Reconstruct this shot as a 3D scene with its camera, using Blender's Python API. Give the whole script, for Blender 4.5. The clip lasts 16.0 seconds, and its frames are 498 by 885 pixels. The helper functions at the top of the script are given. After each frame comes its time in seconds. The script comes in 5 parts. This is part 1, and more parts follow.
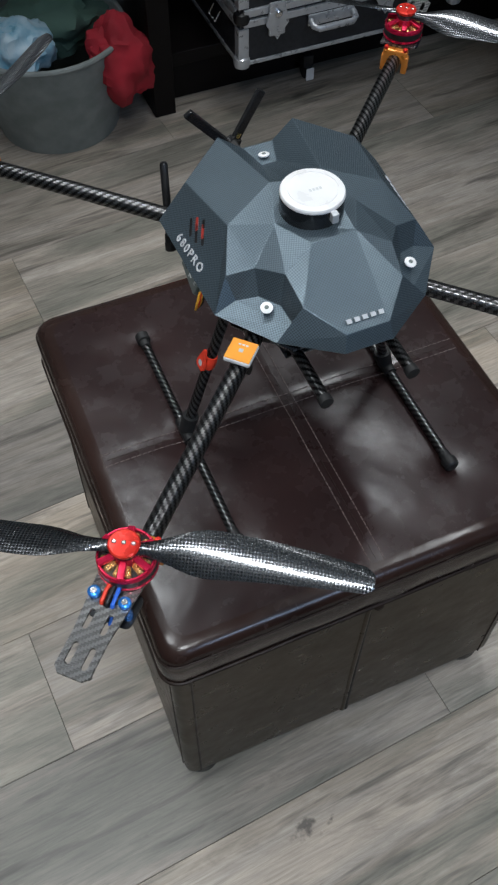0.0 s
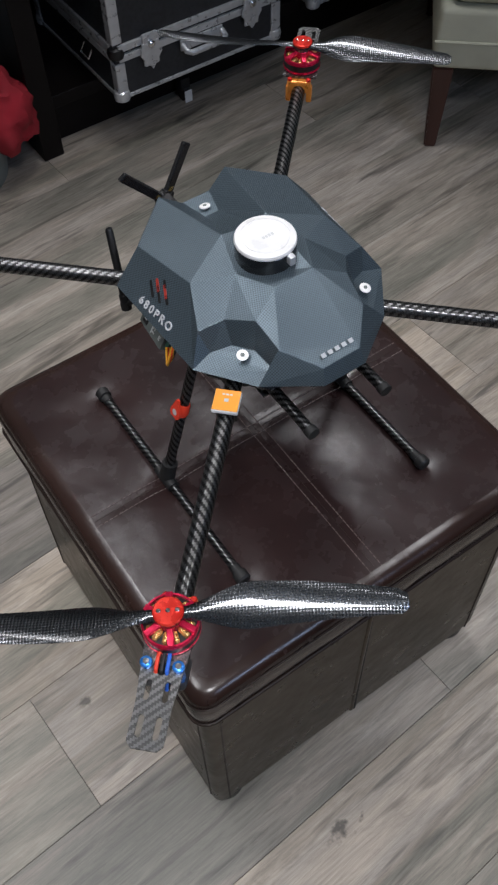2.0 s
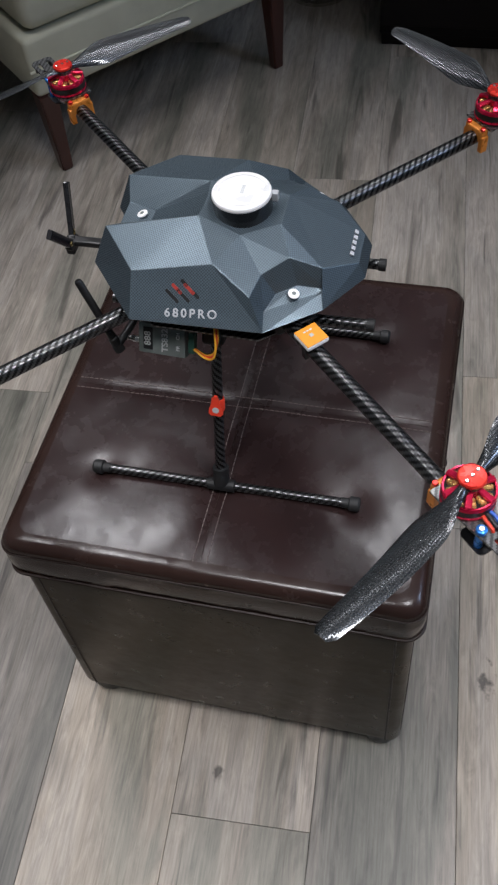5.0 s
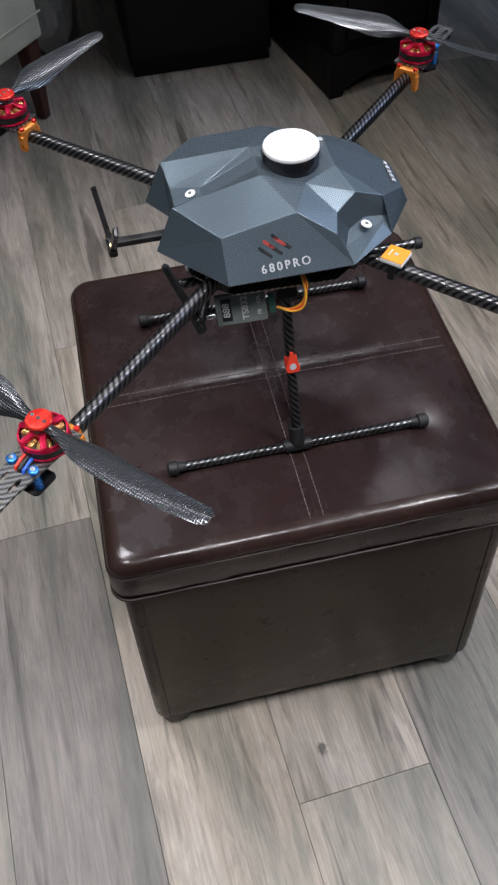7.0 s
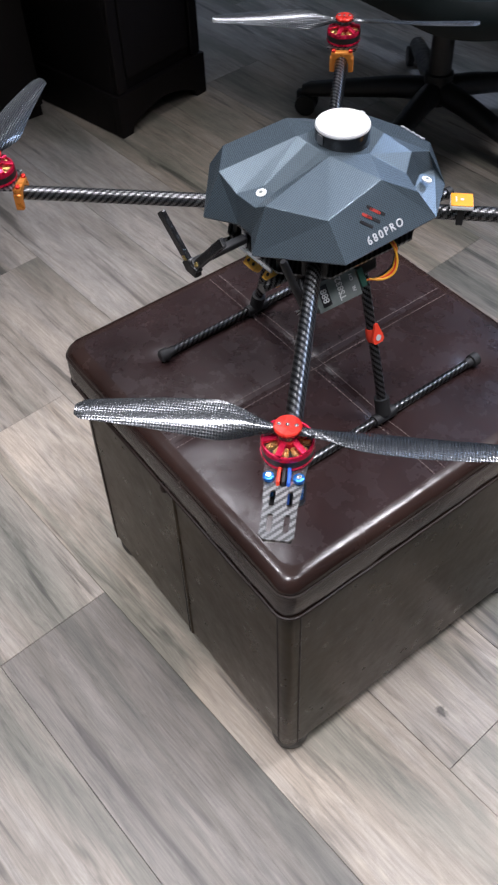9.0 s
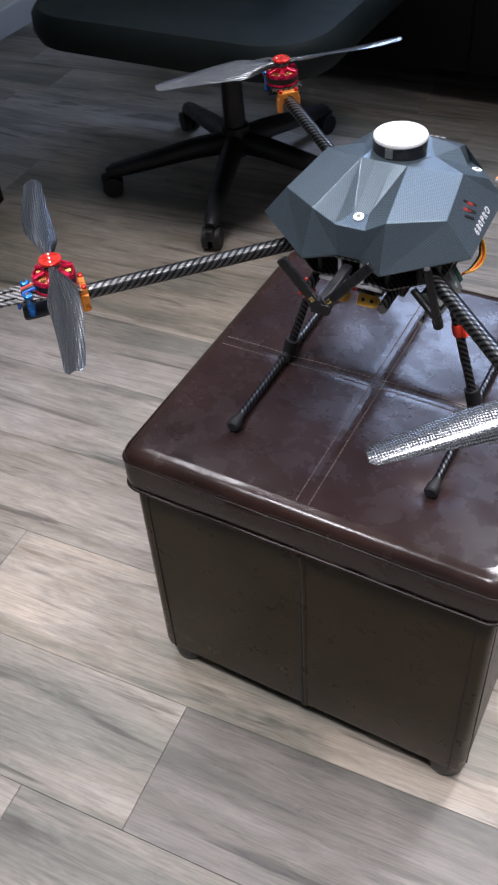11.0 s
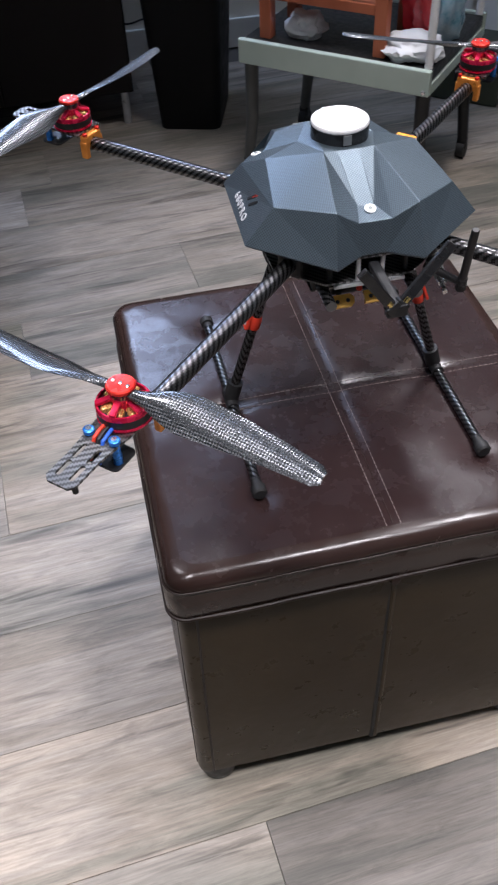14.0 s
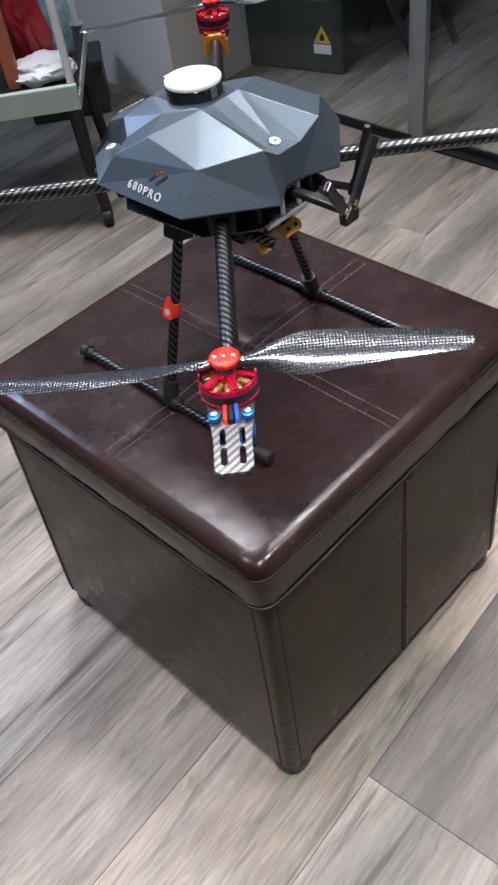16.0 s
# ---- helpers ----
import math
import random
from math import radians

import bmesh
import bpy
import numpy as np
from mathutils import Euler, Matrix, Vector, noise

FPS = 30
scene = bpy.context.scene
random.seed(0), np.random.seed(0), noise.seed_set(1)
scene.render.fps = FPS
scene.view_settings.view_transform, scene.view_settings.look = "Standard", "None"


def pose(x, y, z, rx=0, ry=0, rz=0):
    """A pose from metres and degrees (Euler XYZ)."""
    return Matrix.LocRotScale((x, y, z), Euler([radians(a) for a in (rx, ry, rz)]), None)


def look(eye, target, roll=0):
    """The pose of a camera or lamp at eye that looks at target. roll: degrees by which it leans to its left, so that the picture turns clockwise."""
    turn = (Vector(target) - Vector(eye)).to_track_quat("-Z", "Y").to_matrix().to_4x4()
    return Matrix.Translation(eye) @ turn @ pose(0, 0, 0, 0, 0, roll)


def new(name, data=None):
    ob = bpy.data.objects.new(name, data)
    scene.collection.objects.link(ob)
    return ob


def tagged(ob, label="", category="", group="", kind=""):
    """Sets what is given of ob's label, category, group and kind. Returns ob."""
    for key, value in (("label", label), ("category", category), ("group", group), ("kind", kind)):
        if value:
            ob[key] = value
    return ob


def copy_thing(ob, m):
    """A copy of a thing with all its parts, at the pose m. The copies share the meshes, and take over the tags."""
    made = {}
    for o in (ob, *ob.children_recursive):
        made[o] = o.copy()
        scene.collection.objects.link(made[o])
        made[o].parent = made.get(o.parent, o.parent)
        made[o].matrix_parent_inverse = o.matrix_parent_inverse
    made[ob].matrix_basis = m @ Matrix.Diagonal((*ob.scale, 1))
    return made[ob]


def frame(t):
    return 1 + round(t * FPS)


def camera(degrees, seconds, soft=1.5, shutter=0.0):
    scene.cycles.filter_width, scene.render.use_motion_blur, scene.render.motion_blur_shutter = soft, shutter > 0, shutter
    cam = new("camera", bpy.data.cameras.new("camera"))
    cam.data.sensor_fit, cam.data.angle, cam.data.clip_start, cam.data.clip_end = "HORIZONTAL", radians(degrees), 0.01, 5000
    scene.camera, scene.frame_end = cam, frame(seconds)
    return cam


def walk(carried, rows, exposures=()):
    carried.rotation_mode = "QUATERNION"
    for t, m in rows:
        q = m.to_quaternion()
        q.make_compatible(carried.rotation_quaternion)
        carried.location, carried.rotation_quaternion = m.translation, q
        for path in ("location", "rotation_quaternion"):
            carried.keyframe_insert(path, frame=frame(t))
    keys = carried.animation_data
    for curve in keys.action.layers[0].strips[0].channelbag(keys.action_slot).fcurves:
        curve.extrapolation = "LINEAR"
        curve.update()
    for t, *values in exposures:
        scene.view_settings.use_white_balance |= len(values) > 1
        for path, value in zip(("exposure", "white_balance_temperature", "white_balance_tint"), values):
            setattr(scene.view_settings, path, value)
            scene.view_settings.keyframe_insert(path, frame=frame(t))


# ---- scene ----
cam = camera(31.7, 16.0, 2.2, 0.25)
PATH = [
    (0, (0.275, 0.525, 1.242), (-0.172, -0.508, -0.411), 0.5),
    (0.5, (0.3, 0.523, 1.261), (-0.164, -0.495, -0.397), -1.3),
    (1, (0.31, 0.514, 1.269), (-0.213, -0.471, -0.392), -1.3),
    (1.5, (0.313, 0.501, 1.276), (-0.264, -0.453, -0.385), -1.5),
    (2, (0.327, 0.482, 1.286), (-0.289, -0.462, -0.366), -1.9),
    (2.5, (0.351, 0.448, 1.302), (-0.368, -0.424, -0.348), 0.5),
    (3, (0.413, 0.402, 1.3), (-0.399, -0.387, -0.349), 0.8),
    (3.5, (0.495, 0.355, 1.306), (-0.447, -0.287, -0.337), -1.1),
    (3.7, (0.519, 0.337, 1.31), (-0.447, -0.276, -0.331), -2.8),
    (6, (0.669, 0.038, 1.244), (-0.522, -0.098, -0.357), -6.5),
    (6.5, (0.703, -0.071, 1.249), (-0.508, -0.053, -0.342), -4.9),
    (7, (0.712, -0.154, 1.248), (-0.505, 0.045, -0.327), -3.6),
    (7.5, (0.678, -0.247, 1.241), (-0.538, 0.027, -0.323), -3.2),
    (8, (0.643, -0.333, 1.226), (-0.586, 0.007, -0.315), -2.3),
    (8.5, (0.616, -0.405, 1.217), (-0.584, 0.061, -0.314), -2.6),
    (9, (0.586, -0.513, 1.217), (-0.481, 0.224, -0.305), -2.9),
    (9.5, (0.538, -0.585, 1.207), (-0.505, 0.233, -0.291), -5.3),
    (9.7, (0.514, -0.616, 1.207), (-0.526, 0.23, -0.277), -5.5),
    (11.8, (0.136, -0.813, 1.166), (-0.332, 0.523, -0.248), -7.1),
    (12, (0.106, -0.821, 1.165), (-0.307, 0.533, -0.249), -8.1),
    (12.5, (0.034, -0.827, 1.163), (-0.18, 0.565, -0.257), -8.5),
    (13, (-0.061, -0.803, 1.153), (-0.14, 0.6, -0.27), -6.6),
    (13.5, (-0.157, -0.762, 1.151), (-0.049, 0.638, -0.273), -3.6),
    (14, (-0.239, -0.729, 1.138), (0.02, 0.652, -0.285), -2.8),
    (14.5, (-0.339, -0.691, 1.107), (0.195, 0.616, -0.309), -1.3),
    (15, (-0.409, -0.652, 1.099), (0.34, 0.549, -0.314), -3.2),
    (15.5, (-0.472, -0.63, 1.103), (0.396, 0.496, -0.304), -7.1),
    (16, (-0.532, -0.605, 1.1), (0.386, 0.476, -0.31), -9.2),
]
walk(cam, [(t, look(eye, target, roll)) for t, eye, target, roll in PATH],
     [(0, -0.66, 5950, 6), (2.5, -0.66, 6150, 12), (3.7, -0.58, 6150, 12), (6, -0.50, 6050, 12), (7, -0.24, 6050, 13), (7.8, 0.02, 6000, 14), (9, 0.12, 6000, 15), (12.5, 0.22, 6050, 16), (14.5, 0.27, 6100, 17), (16, 0.31, 6100, 16)])

# ---- world and lamps ----
world = bpy.data.worlds.new("world")
scene.world = world
world.use_nodes = True
world.node_tree.nodes["Background"].inputs[0].default_value = (0.60, 0.72, 0.9, 1)
world.node_tree.nodes["Background"].inputs[1].default_value = 0.035


# place, height, watts and cone of every added spot, replacing light at the camera
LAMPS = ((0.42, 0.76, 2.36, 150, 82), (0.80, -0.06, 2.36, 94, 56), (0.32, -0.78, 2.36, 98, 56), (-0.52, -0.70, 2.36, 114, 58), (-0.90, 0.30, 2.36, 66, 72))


# one added spot under the ceiling, no known lamp of this room
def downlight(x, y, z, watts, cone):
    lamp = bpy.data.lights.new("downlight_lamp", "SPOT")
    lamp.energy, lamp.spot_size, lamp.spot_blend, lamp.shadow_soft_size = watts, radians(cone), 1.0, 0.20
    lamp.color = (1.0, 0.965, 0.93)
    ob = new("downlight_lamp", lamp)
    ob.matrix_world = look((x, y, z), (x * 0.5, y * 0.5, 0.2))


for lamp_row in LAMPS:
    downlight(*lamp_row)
sky_lamp = bpy.data.lights.new("window_light", "AREA")
sky_lamp.shape, sky_lamp.size, sky_lamp.size_y, sky_lamp.energy, sky_lamp.color = "RECTANGLE", 0.75, 0.6, 27, (0.58, 0.73, 1.0)
new("window_light", sky_lamp).matrix_world = look((-0.35, 2.14, 1.90), (-0.1, 0, 0.5))


# ---- materials ----
def node(nt, kind, **values):
    n = nt.nodes.new(kind)
    for k, v in values.items():
        n.inputs[k].default_value = v
    return n


def base_mat(name, color, rough=0.5, metal=0.0, coat=0.0):
    m = bpy.data.materials.new(name)
    m.use_nodes = True
    b = m.node_tree.nodes["Principled BSDF"]
    b.inputs["Base Color"].default_value = (*color, 1)
    b.inputs["Roughness"].default_value = rough
    b.inputs["Metallic"].default_value = metal
    b.inputs["Coat Weight"].default_value = coat
    return m


def worn(name, color, color2, rough=0.5, metal=0.0, scale=30, bump=0.1, grain=400, coat=0.0, spread=0.12, stretch=(1, 1, 1)):
    """Two scales of variation: broad patches of colour, fine grain as relief and in the gloss."""
    m = base_mat(name, color, rough, metal, coat)
    nt, b = m.node_tree, m.node_tree.nodes["Principled BSDF"]
    tc = node(nt, "ShaderNodeTexCoord")
    mp = node(nt, "ShaderNodeMapping", Scale=stretch)
    nt.links.new(tc.outputs["Object"], mp.inputs[0])
    n1 = node(nt, "ShaderNodeTexNoise", Scale=scale, Detail=5.0)
    n2 = node(nt, "ShaderNodeTexNoise", Scale=grain, Detail=3.0)
    nt.links.new(mp.outputs[0], n1.inputs["Vector"])
    nt.links.new(mp.outputs[0], n2.inputs["Vector"])
    ramp = node(nt, "ShaderNodeMapRange", **{"From Min": 0.35, "From Max": 0.65})
    nt.links.new(n1.outputs["Fac"], ramp.inputs[0])
    mix = nt.nodes.new("ShaderNodeMix")
    mix.data_type = "RGBA"
    mix.inputs[6].default_value, mix.inputs[7].default_value = (*color, 1), (*color2, 1)
    nt.links.new(ramp.outputs[0], mix.inputs[0])
    nt.links.new(mix.outputs[2], b.inputs["Base Color"])
    rr = node(nt, "ShaderNodeMapRange", **{"From Min": 0.3, "From Max": 0.7, "To Min": max(0.03, rough - spread), "To Max": min(1, rough + spread)})
    nt.links.new(n1.outputs["Fac"], rr.inputs[0])
    nt.links.new(rr.outputs[0], b.inputs["Roughness"])
    if bump:
        bp = node(nt, "ShaderNodeBump", Strength=bump, Distance=0.001)
        nt.links.new(n2.outputs["Fac"], bp.inputs["Height"])
        nt.links.new(bp.outputs[0], b.inputs["Normal"])
    return m


def math_node(nt, op, a, b=None):
    n = nt.nodes.new("ShaderNodeMath")
    n.operation = op
    for i, v in enumerate((a, b)):
        if v is None:
            continue
        if isinstance(v, (int, float)):
            n.inputs[i].default_value = v
        else:
            nt.links.new(v, n.inputs[i])
    return n.outputs[0]


def carbon(name, tow, fibre, rough=0.4, metal=1.0, plain=False, coat=0.4, relief=0.35, aniso=0.8, weft=0.7, coat_rough=0.12, split=0.12):
    """Woven carbon cloth under resin: tows along u and v (metres) cross in a twill or a plain weave.
    Each tow shines across its own fibres, so the two sets light up in turn."""
    m = base_mat(name, fibre, rough, metal, coat)
    nt, b = m.node_tree, m.node_tree.nodes["Principled BSDF"]
    uv = node(nt, "ShaderNodeUVMap")
    sep = node(nt, "ShaderNodeSeparateXYZ")
    nt.links.new(uv.outputs[0], sep.inputs[0])
    a = math_node(nt, "DIVIDE", sep.outputs[0], tow)
    c = math_node(nt, "DIVIDE", sep.outputs[1], tow)
    fa, fc = math_node(nt, "FLOOR", a), math_node(nt, "FLOOR", c)
    period = 2.0 if plain else 4.0
    step = math_node(nt, "FLOORED_MODULO", math_node(nt, "ADD", fa, fc), period)
    warp = math_node(nt, "LESS_THAN", step, period / 2 - 0.5)
    # each tow is domed across its width
    ra = math_node(nt, "PINGPONG", a, 0.5)
    rc = math_node(nt, "PINGPONG", c, 0.5)
    dome = nt.nodes.new("ShaderNodeMix")
    nt.links.new(warp, dome.inputs[0])
    nt.links.new(ra, dome.inputs[2])
    nt.links.new(rc, dome.inputs[3])
    mix = nt.nodes.new("ShaderNodeMix")
    mix.data_type = "RGBA"
    mix.inputs[6].default_value, mix.inputs[7].default_value = (*[v * weft for v in fibre], 1), (*fibre, 1)
    nt.links.new(warp, mix.inputs[0])
    nt.links.new(mix.outputs[2], b.inputs["Base Color"])
    nt.links.new(node_range(nt, warp, rough + split, rough), b.inputs["Roughness"])
    b.inputs["Anisotropic"].default_value = aniso
    nt.links.new(math_node(nt, "MULTIPLY", warp, 0.25), b.inputs["Anisotropic Rotation"])
    tangent = nt.nodes.new("ShaderNodeTangent")
    tangent.direction_type = "UV_MAP"
    nt.links.new(tangent.outputs[0], b.inputs["Tangent"])
    b.inputs["Specular IOR Level"].default_value = 0.7
    bp = node(nt, "ShaderNodeBump", Strength=relief, Distance=0.0004)
    nt.links.new(dome.outputs[0], bp.inputs["Height"])
    nt.links.new(bp.outputs[0], b.inputs["Normal"])
    b.inputs["Coat Roughness"].default_value = coat_rough
    return m


def leather(name, color, color2, rough, grain=420, spec=0.5):
    m = base_mat(name, color, rough, 0.0, 0.0)
    nt, b = m.node_tree, m.node_tree.nodes["Principled BSDF"]
    tc = node(nt, "ShaderNodeTexCoord")
    broad = node(nt, "ShaderNodeTexNoise", Scale=9.0, Detail=6.0, Roughness=0.65)
    scuff = node(nt, "ShaderNodeTexNoise", Scale=34.0, Detail=4.0, Roughness=0.6)
    swell = node(nt, "ShaderNodeTexNoise", Scale=16.0, Detail=2.0)
    crease = node(nt, "ShaderNodeTexNoise", Scale=70.0, Detail=3.0, Roughness=0.5, Distortion=0.3)
    pebble = node(nt, "ShaderNodeTexNoise", Scale=float(grain), Detail=2.0, Roughness=0.5)
    for n in (broad, scuff, swell, crease, pebble):
        nt.links.new(tc.outputs["Object"], n.inputs["Vector"])
    ramp = node(nt, "ShaderNodeMapRange", **{"From Min": 0.36, "From Max": 0.68})
    nt.links.new(broad.outputs["Fac"], ramp.inputs[0])
    mix = nt.nodes.new("ShaderNodeMix")
    mix.data_type = "RGBA"
    mix.inputs[6].default_value, mix.inputs[7].default_value = (*color, 1), (*color2, 1)
    nt.links.new(ramp.outputs[0], mix.inputs[0])
    nt.links.new(mix.outputs[2], b.inputs["Base Color"])
    rr = node(nt, "ShaderNodeMapRange", **{"From Min": 0.3, "From Max": 0.7, "To Min": rough - 0.05, "To Max": rough + 0.08})
    nt.links.new(scuff.outputs["Fac"], rr.inputs[0])
    nt.links.new(rr.outputs[0], b.inputs["Roughness"])
    h = math_node(nt, "ADD", math_node(nt, "MULTIPLY", pebble.outputs["Fac"], 0.10), math_node(nt, "MULTIPLY", swell.outputs["Fac"], 3.0))
    h = math_node(nt, "ADD", h, math_node(nt, "MULTIPLY", crease.outputs["Fac"], 0.65))
    bp = node(nt, "ShaderNodeBump", Strength=0.3, Distance=0.0012)
    nt.links.new(h, bp.inputs["Height"])
    nt.links.new(bp.outputs[0], b.inputs["Normal"])
    b.inputs["Specular IOR Level"].default_value = spec
    return m


def plank_wood():
    """Grey-brown vinyl plank: long grain, cathedral figure, knots, and a tone of its own for every plank."""
    m = base_mat("plank_wood", (0.2, 0.17, 0.15), 0.42)
    nt, b = m.node_tree, m.node_tree.nodes["Principled BSDF"]
    tc = node(nt, "ShaderNodeTexCoord")
    info = node(nt, "ShaderNodeObjectInfo")
    shift = node(nt, "ShaderNodeCombineXYZ")
    nt.links.new(math_node(nt, "MULTIPLY", info.outputs["Random"], 37.0), shift.inputs[0])
    nt.links.new(math_node(nt, "MULTIPLY", info.outputs["Random"], 91.0), shift.inputs[1])
    add = nt.nodes.new("ShaderNodeVectorMath")
    nt.links.new(tc.outputs["Object"], add.inputs[0])
    nt.links.new(shift.outputs[0], add.inputs[1])
    stretch = node(nt, "ShaderNodeMapping", Scale=(1.7, 10.5, 1.0))
    nt.links.new(add.outputs[0], stretch.inputs[0])
    figure = node(nt, "ShaderNodeTexNoise", Scale=1.5, Detail=7.0, Roughness=0.6, Distortion=1.2)
    fine = node(nt, "ShaderNodeTexNoise", Scale=7.0, Detail=8.0, Roughness=0.72, Distortion=0.9)
    blot = node(nt, "ShaderNodeTexNoise", Scale=4.5, Detail=3.0)
    grain = node(nt, "ShaderNodeMapping", Scale=(4.0, 150.0, 1.0))
    nt.links.new(add.outputs[0], grain.inputs[0])
    nt.links.new(add.outputs[0], blot.inputs["Vector"])
    lines = node(nt, "ShaderNodeTexNoise", Scale=2.2, Detail=4.0, Roughness=0.6)
    nt.links.new(stretch.outputs[0], figure.inputs["Vector"])
    nt.links.new(stretch.outputs[0], fine.inputs["Vector"])
    nt.links.new(grain.outputs[0], lines.inputs["Vector"])
    # broad bands along the plank: beige against grey-green
    band_map = node(nt, "ShaderNodeMapping", Scale=(0.62, 5.2, 1.0))
    nt.links.new(add.outputs[0], band_map.inputs[0])
    band = node(nt, "ShaderNodeTexNoise", Scale=1.5, Detail=3.5, Roughness=0.5, Distortion=1.0)
    nt.links.new(band_map.outputs[0], band.inputs["Vector"])
    wide = node(nt, "ShaderNodeMapRange", **{"From Min": 0.36, "From Max": 0.63})
    mixed = math_node(nt, "ADD", math_node(nt, "MULTIPLY", band.outputs["Fac"], 0.74), math_node(nt, "MULTIPLY", figure.outputs["Fac"], 0.26))
    nt.links.new(mixed, wide.inputs[0])
    ramp = nt.nodes.new("ShaderNodeValToRGB")
    nt.links.new(wide.outputs[0], ramp.inputs[0])
    e = ramp.color_ramp.elements
    e[0].position, e[0].color = 0.0, (0.170, 0.163, 0.136, 1)
    e[1].position, e[1].color = 1.0, (0.400, 0.352, 0.302, 1)
    for at_, col in ((0.30, (0.222, 0.206, 0.174)), (0.55, (0.310, 0.272, 0.230)), (0.78, (0.345, 0.310, 0.272))):
        e.new(at_).color = (*col, 1)
    # streaks of the grain, and a few dark ones
    streak = math_node(nt, "ADD", math_node(nt, "MULTIPLY", fine.outputs["Fac"], 0.52), math_node(nt, "MULTIPLY", lines.outputs["Fac"], 0.34))
    streak = math_node(nt, "ADD", streak, math_node(nt, "MULTIPLY", blot.outputs["Fac"], 0.16))
    sr = node(nt, "ShaderNodeMapRange", **{"From Min": 0.34, "From Max": 0.66, "To Min": 0.50, "To Max": 1.38})
    nt.links.new(streak, sr.inputs[0])
    rare_map = node(nt, "ShaderNodeMapping", Scale=(1.6, 17.0, 1.0))
    nt.links.new(add.outputs[0], rare_map.inputs[0])
    rare = node(nt, "ShaderNodeTexNoise", Scale=1.7, Detail=3.0, Roughness=0.6, Distortion=0.8)
    nt.links.new(rare_map.outputs[0], rare.inputs["Vector"])
    dark = node(nt, "ShaderNodeMapRange", **{"From Min": 0.57, "From Max": 0.68, "To Min": 1.0, "To Max": 0.46})
    nt.links.new(rare.outputs["Fac"], dark.inputs[0])
    total = math_node(nt, "MULTIPLY", sr.outputs[0], dark.outputs[0])
    # two dark knots whose places are known
    geo = node(nt, "ShaderNodeNewGeometry")
    ragged = node(nt, "ShaderNodeTexNoise", Scale=38.0, Detail=3.0, Roughness=0.6)
    nt.links.new(geo.outputs["Position"], ragged.inputs["Vector"])
    for kx, ky, size in ((0.104, 0.342, 0.020), (0.308, -0.010, 0.011)):
        off = nt.nodes.new("ShaderNodeVectorMath")
        off.operation = "SUBTRACT"
        nt.links.new(geo.outputs["Position"], off.inputs[0])
        off.inputs[1].default_value = (kx, ky, 0)
        sc = node(nt, "ShaderNodeMapping", Scale=(0.8, 1.25, 0.0))
        nt.links.new(off.outputs[0], sc.inputs[0])
        ln = nt.nodes.new("ShaderNodeVectorMath")
        ln.operation = "LENGTH"
        nt.links.new(sc.outputs[0], ln.inputs[0])
        far = math_node(nt, "ADD", ln.outputs["Value"], math_node(nt, "MULTIPLY", math_node(nt, "SUBTRACT", ragged.outputs["Fac"], 0.46), size * 4.2))
        k = node(nt, "ShaderNodeMapRange", **{"From Min": size * 0.95, "From Max": size * 0.35, "To Min": 1.0, "To Max": 0.30})
        nt.links.new(far, k.inputs[0])
        total = math_node(nt, "MULTIPLY", total, k.outputs[0])
    grainy = nt.nodes.new("ShaderNodeVectorMath")
    grainy.operation = "SCALE"
    nt.links.new(ramp.outputs[0], grainy.inputs[0])
    nt.links.new(total, grainy.inputs["Scale"])
    tone = nt.nodes.new("ShaderNodeHueSaturation")
    split_tone = node(nt, "ShaderNodeSeparateXYZ")
    nt.links.new(info.outputs["Color"], split_tone.inputs[0])
    nt.links.new(split_tone.outputs[0], tone.inputs["Value"])
    nt.links.new(node_range(nt, math_node(nt, "FRACT", math_node(nt, "MULTIPLY", info.outputs["Random"], 7.3)), 0.90, 1.35), tone.inputs["Saturation"])
    nt.links.new(grainy.outputs[0], tone.inputs["Color"])
    nt.links.new(tone.outputs[0], b.inputs["Base Color"])
    nt.links.new(node_range(nt, fine.outputs["Fac"], 0.34, 0.56), b.inputs["Roughness"])
    bp = node(nt, "ShaderNodeBump", Strength=0.3, Distance=0.0006)
    nt.links.new(lines.outputs["Fac"], bp.inputs["Height"])
    nt.links.new(bp.outputs[0], b.inputs["Normal"])
    return m


def node_range(nt, socket, lo, hi):
    r = node(nt, "ShaderNodeMapRange", **{"To Min": lo, "To Max": hi})
    nt.links.new(socket, r.inputs[0])
    return r.outputs[0]


M_PLANK = plank_wood()
M_JOINT = worn("floor_underlay", (0.085, 0.077, 0.068), (0.11, 0.10, 0.088), 0.8, bump=0.0)
M_WALL = worn("wall_paint", (0.76, 0.73, 0.65), (0.80, 0.77, 0.69), 0.7, scale=3, grain=260, bump=0.25)
M_CEIL = worn("ceiling_paint", (0.72, 0.71, 0.68), (0.78, 0.77, 0.74), 0.8, scale=3, grain=200, bump=0.3)
M_TRIM = worn("trim_paint", (0.70, 0.70, 0.69), (0.78, 0.78, 0.76), 0.45, scale=8, bump=0.05)
M_LID = leather("lid_leather", (0.0205, 0.0110, 0.0107), (0.0295, 0.0162, 0.0155), 0.25, spec=0.42)
M_LIDEDGE = leather("lid_edge_leather", (0.0235, 0.0125, 0.0100), (0.0320, 0.0175, 0.0142), 0.22, spec=0.42)
M_SIDE = leather("side_leather", (0.0365, 0.0240, 0.0110), (0.0450, 0.0305, 0.0150), 0.30, spec=0.16)
M_PIPE = leather("piping_leather", (0.018, 0.011, 0.009), (0.024, 0.015, 0.011), 0.42, spec=0.25)
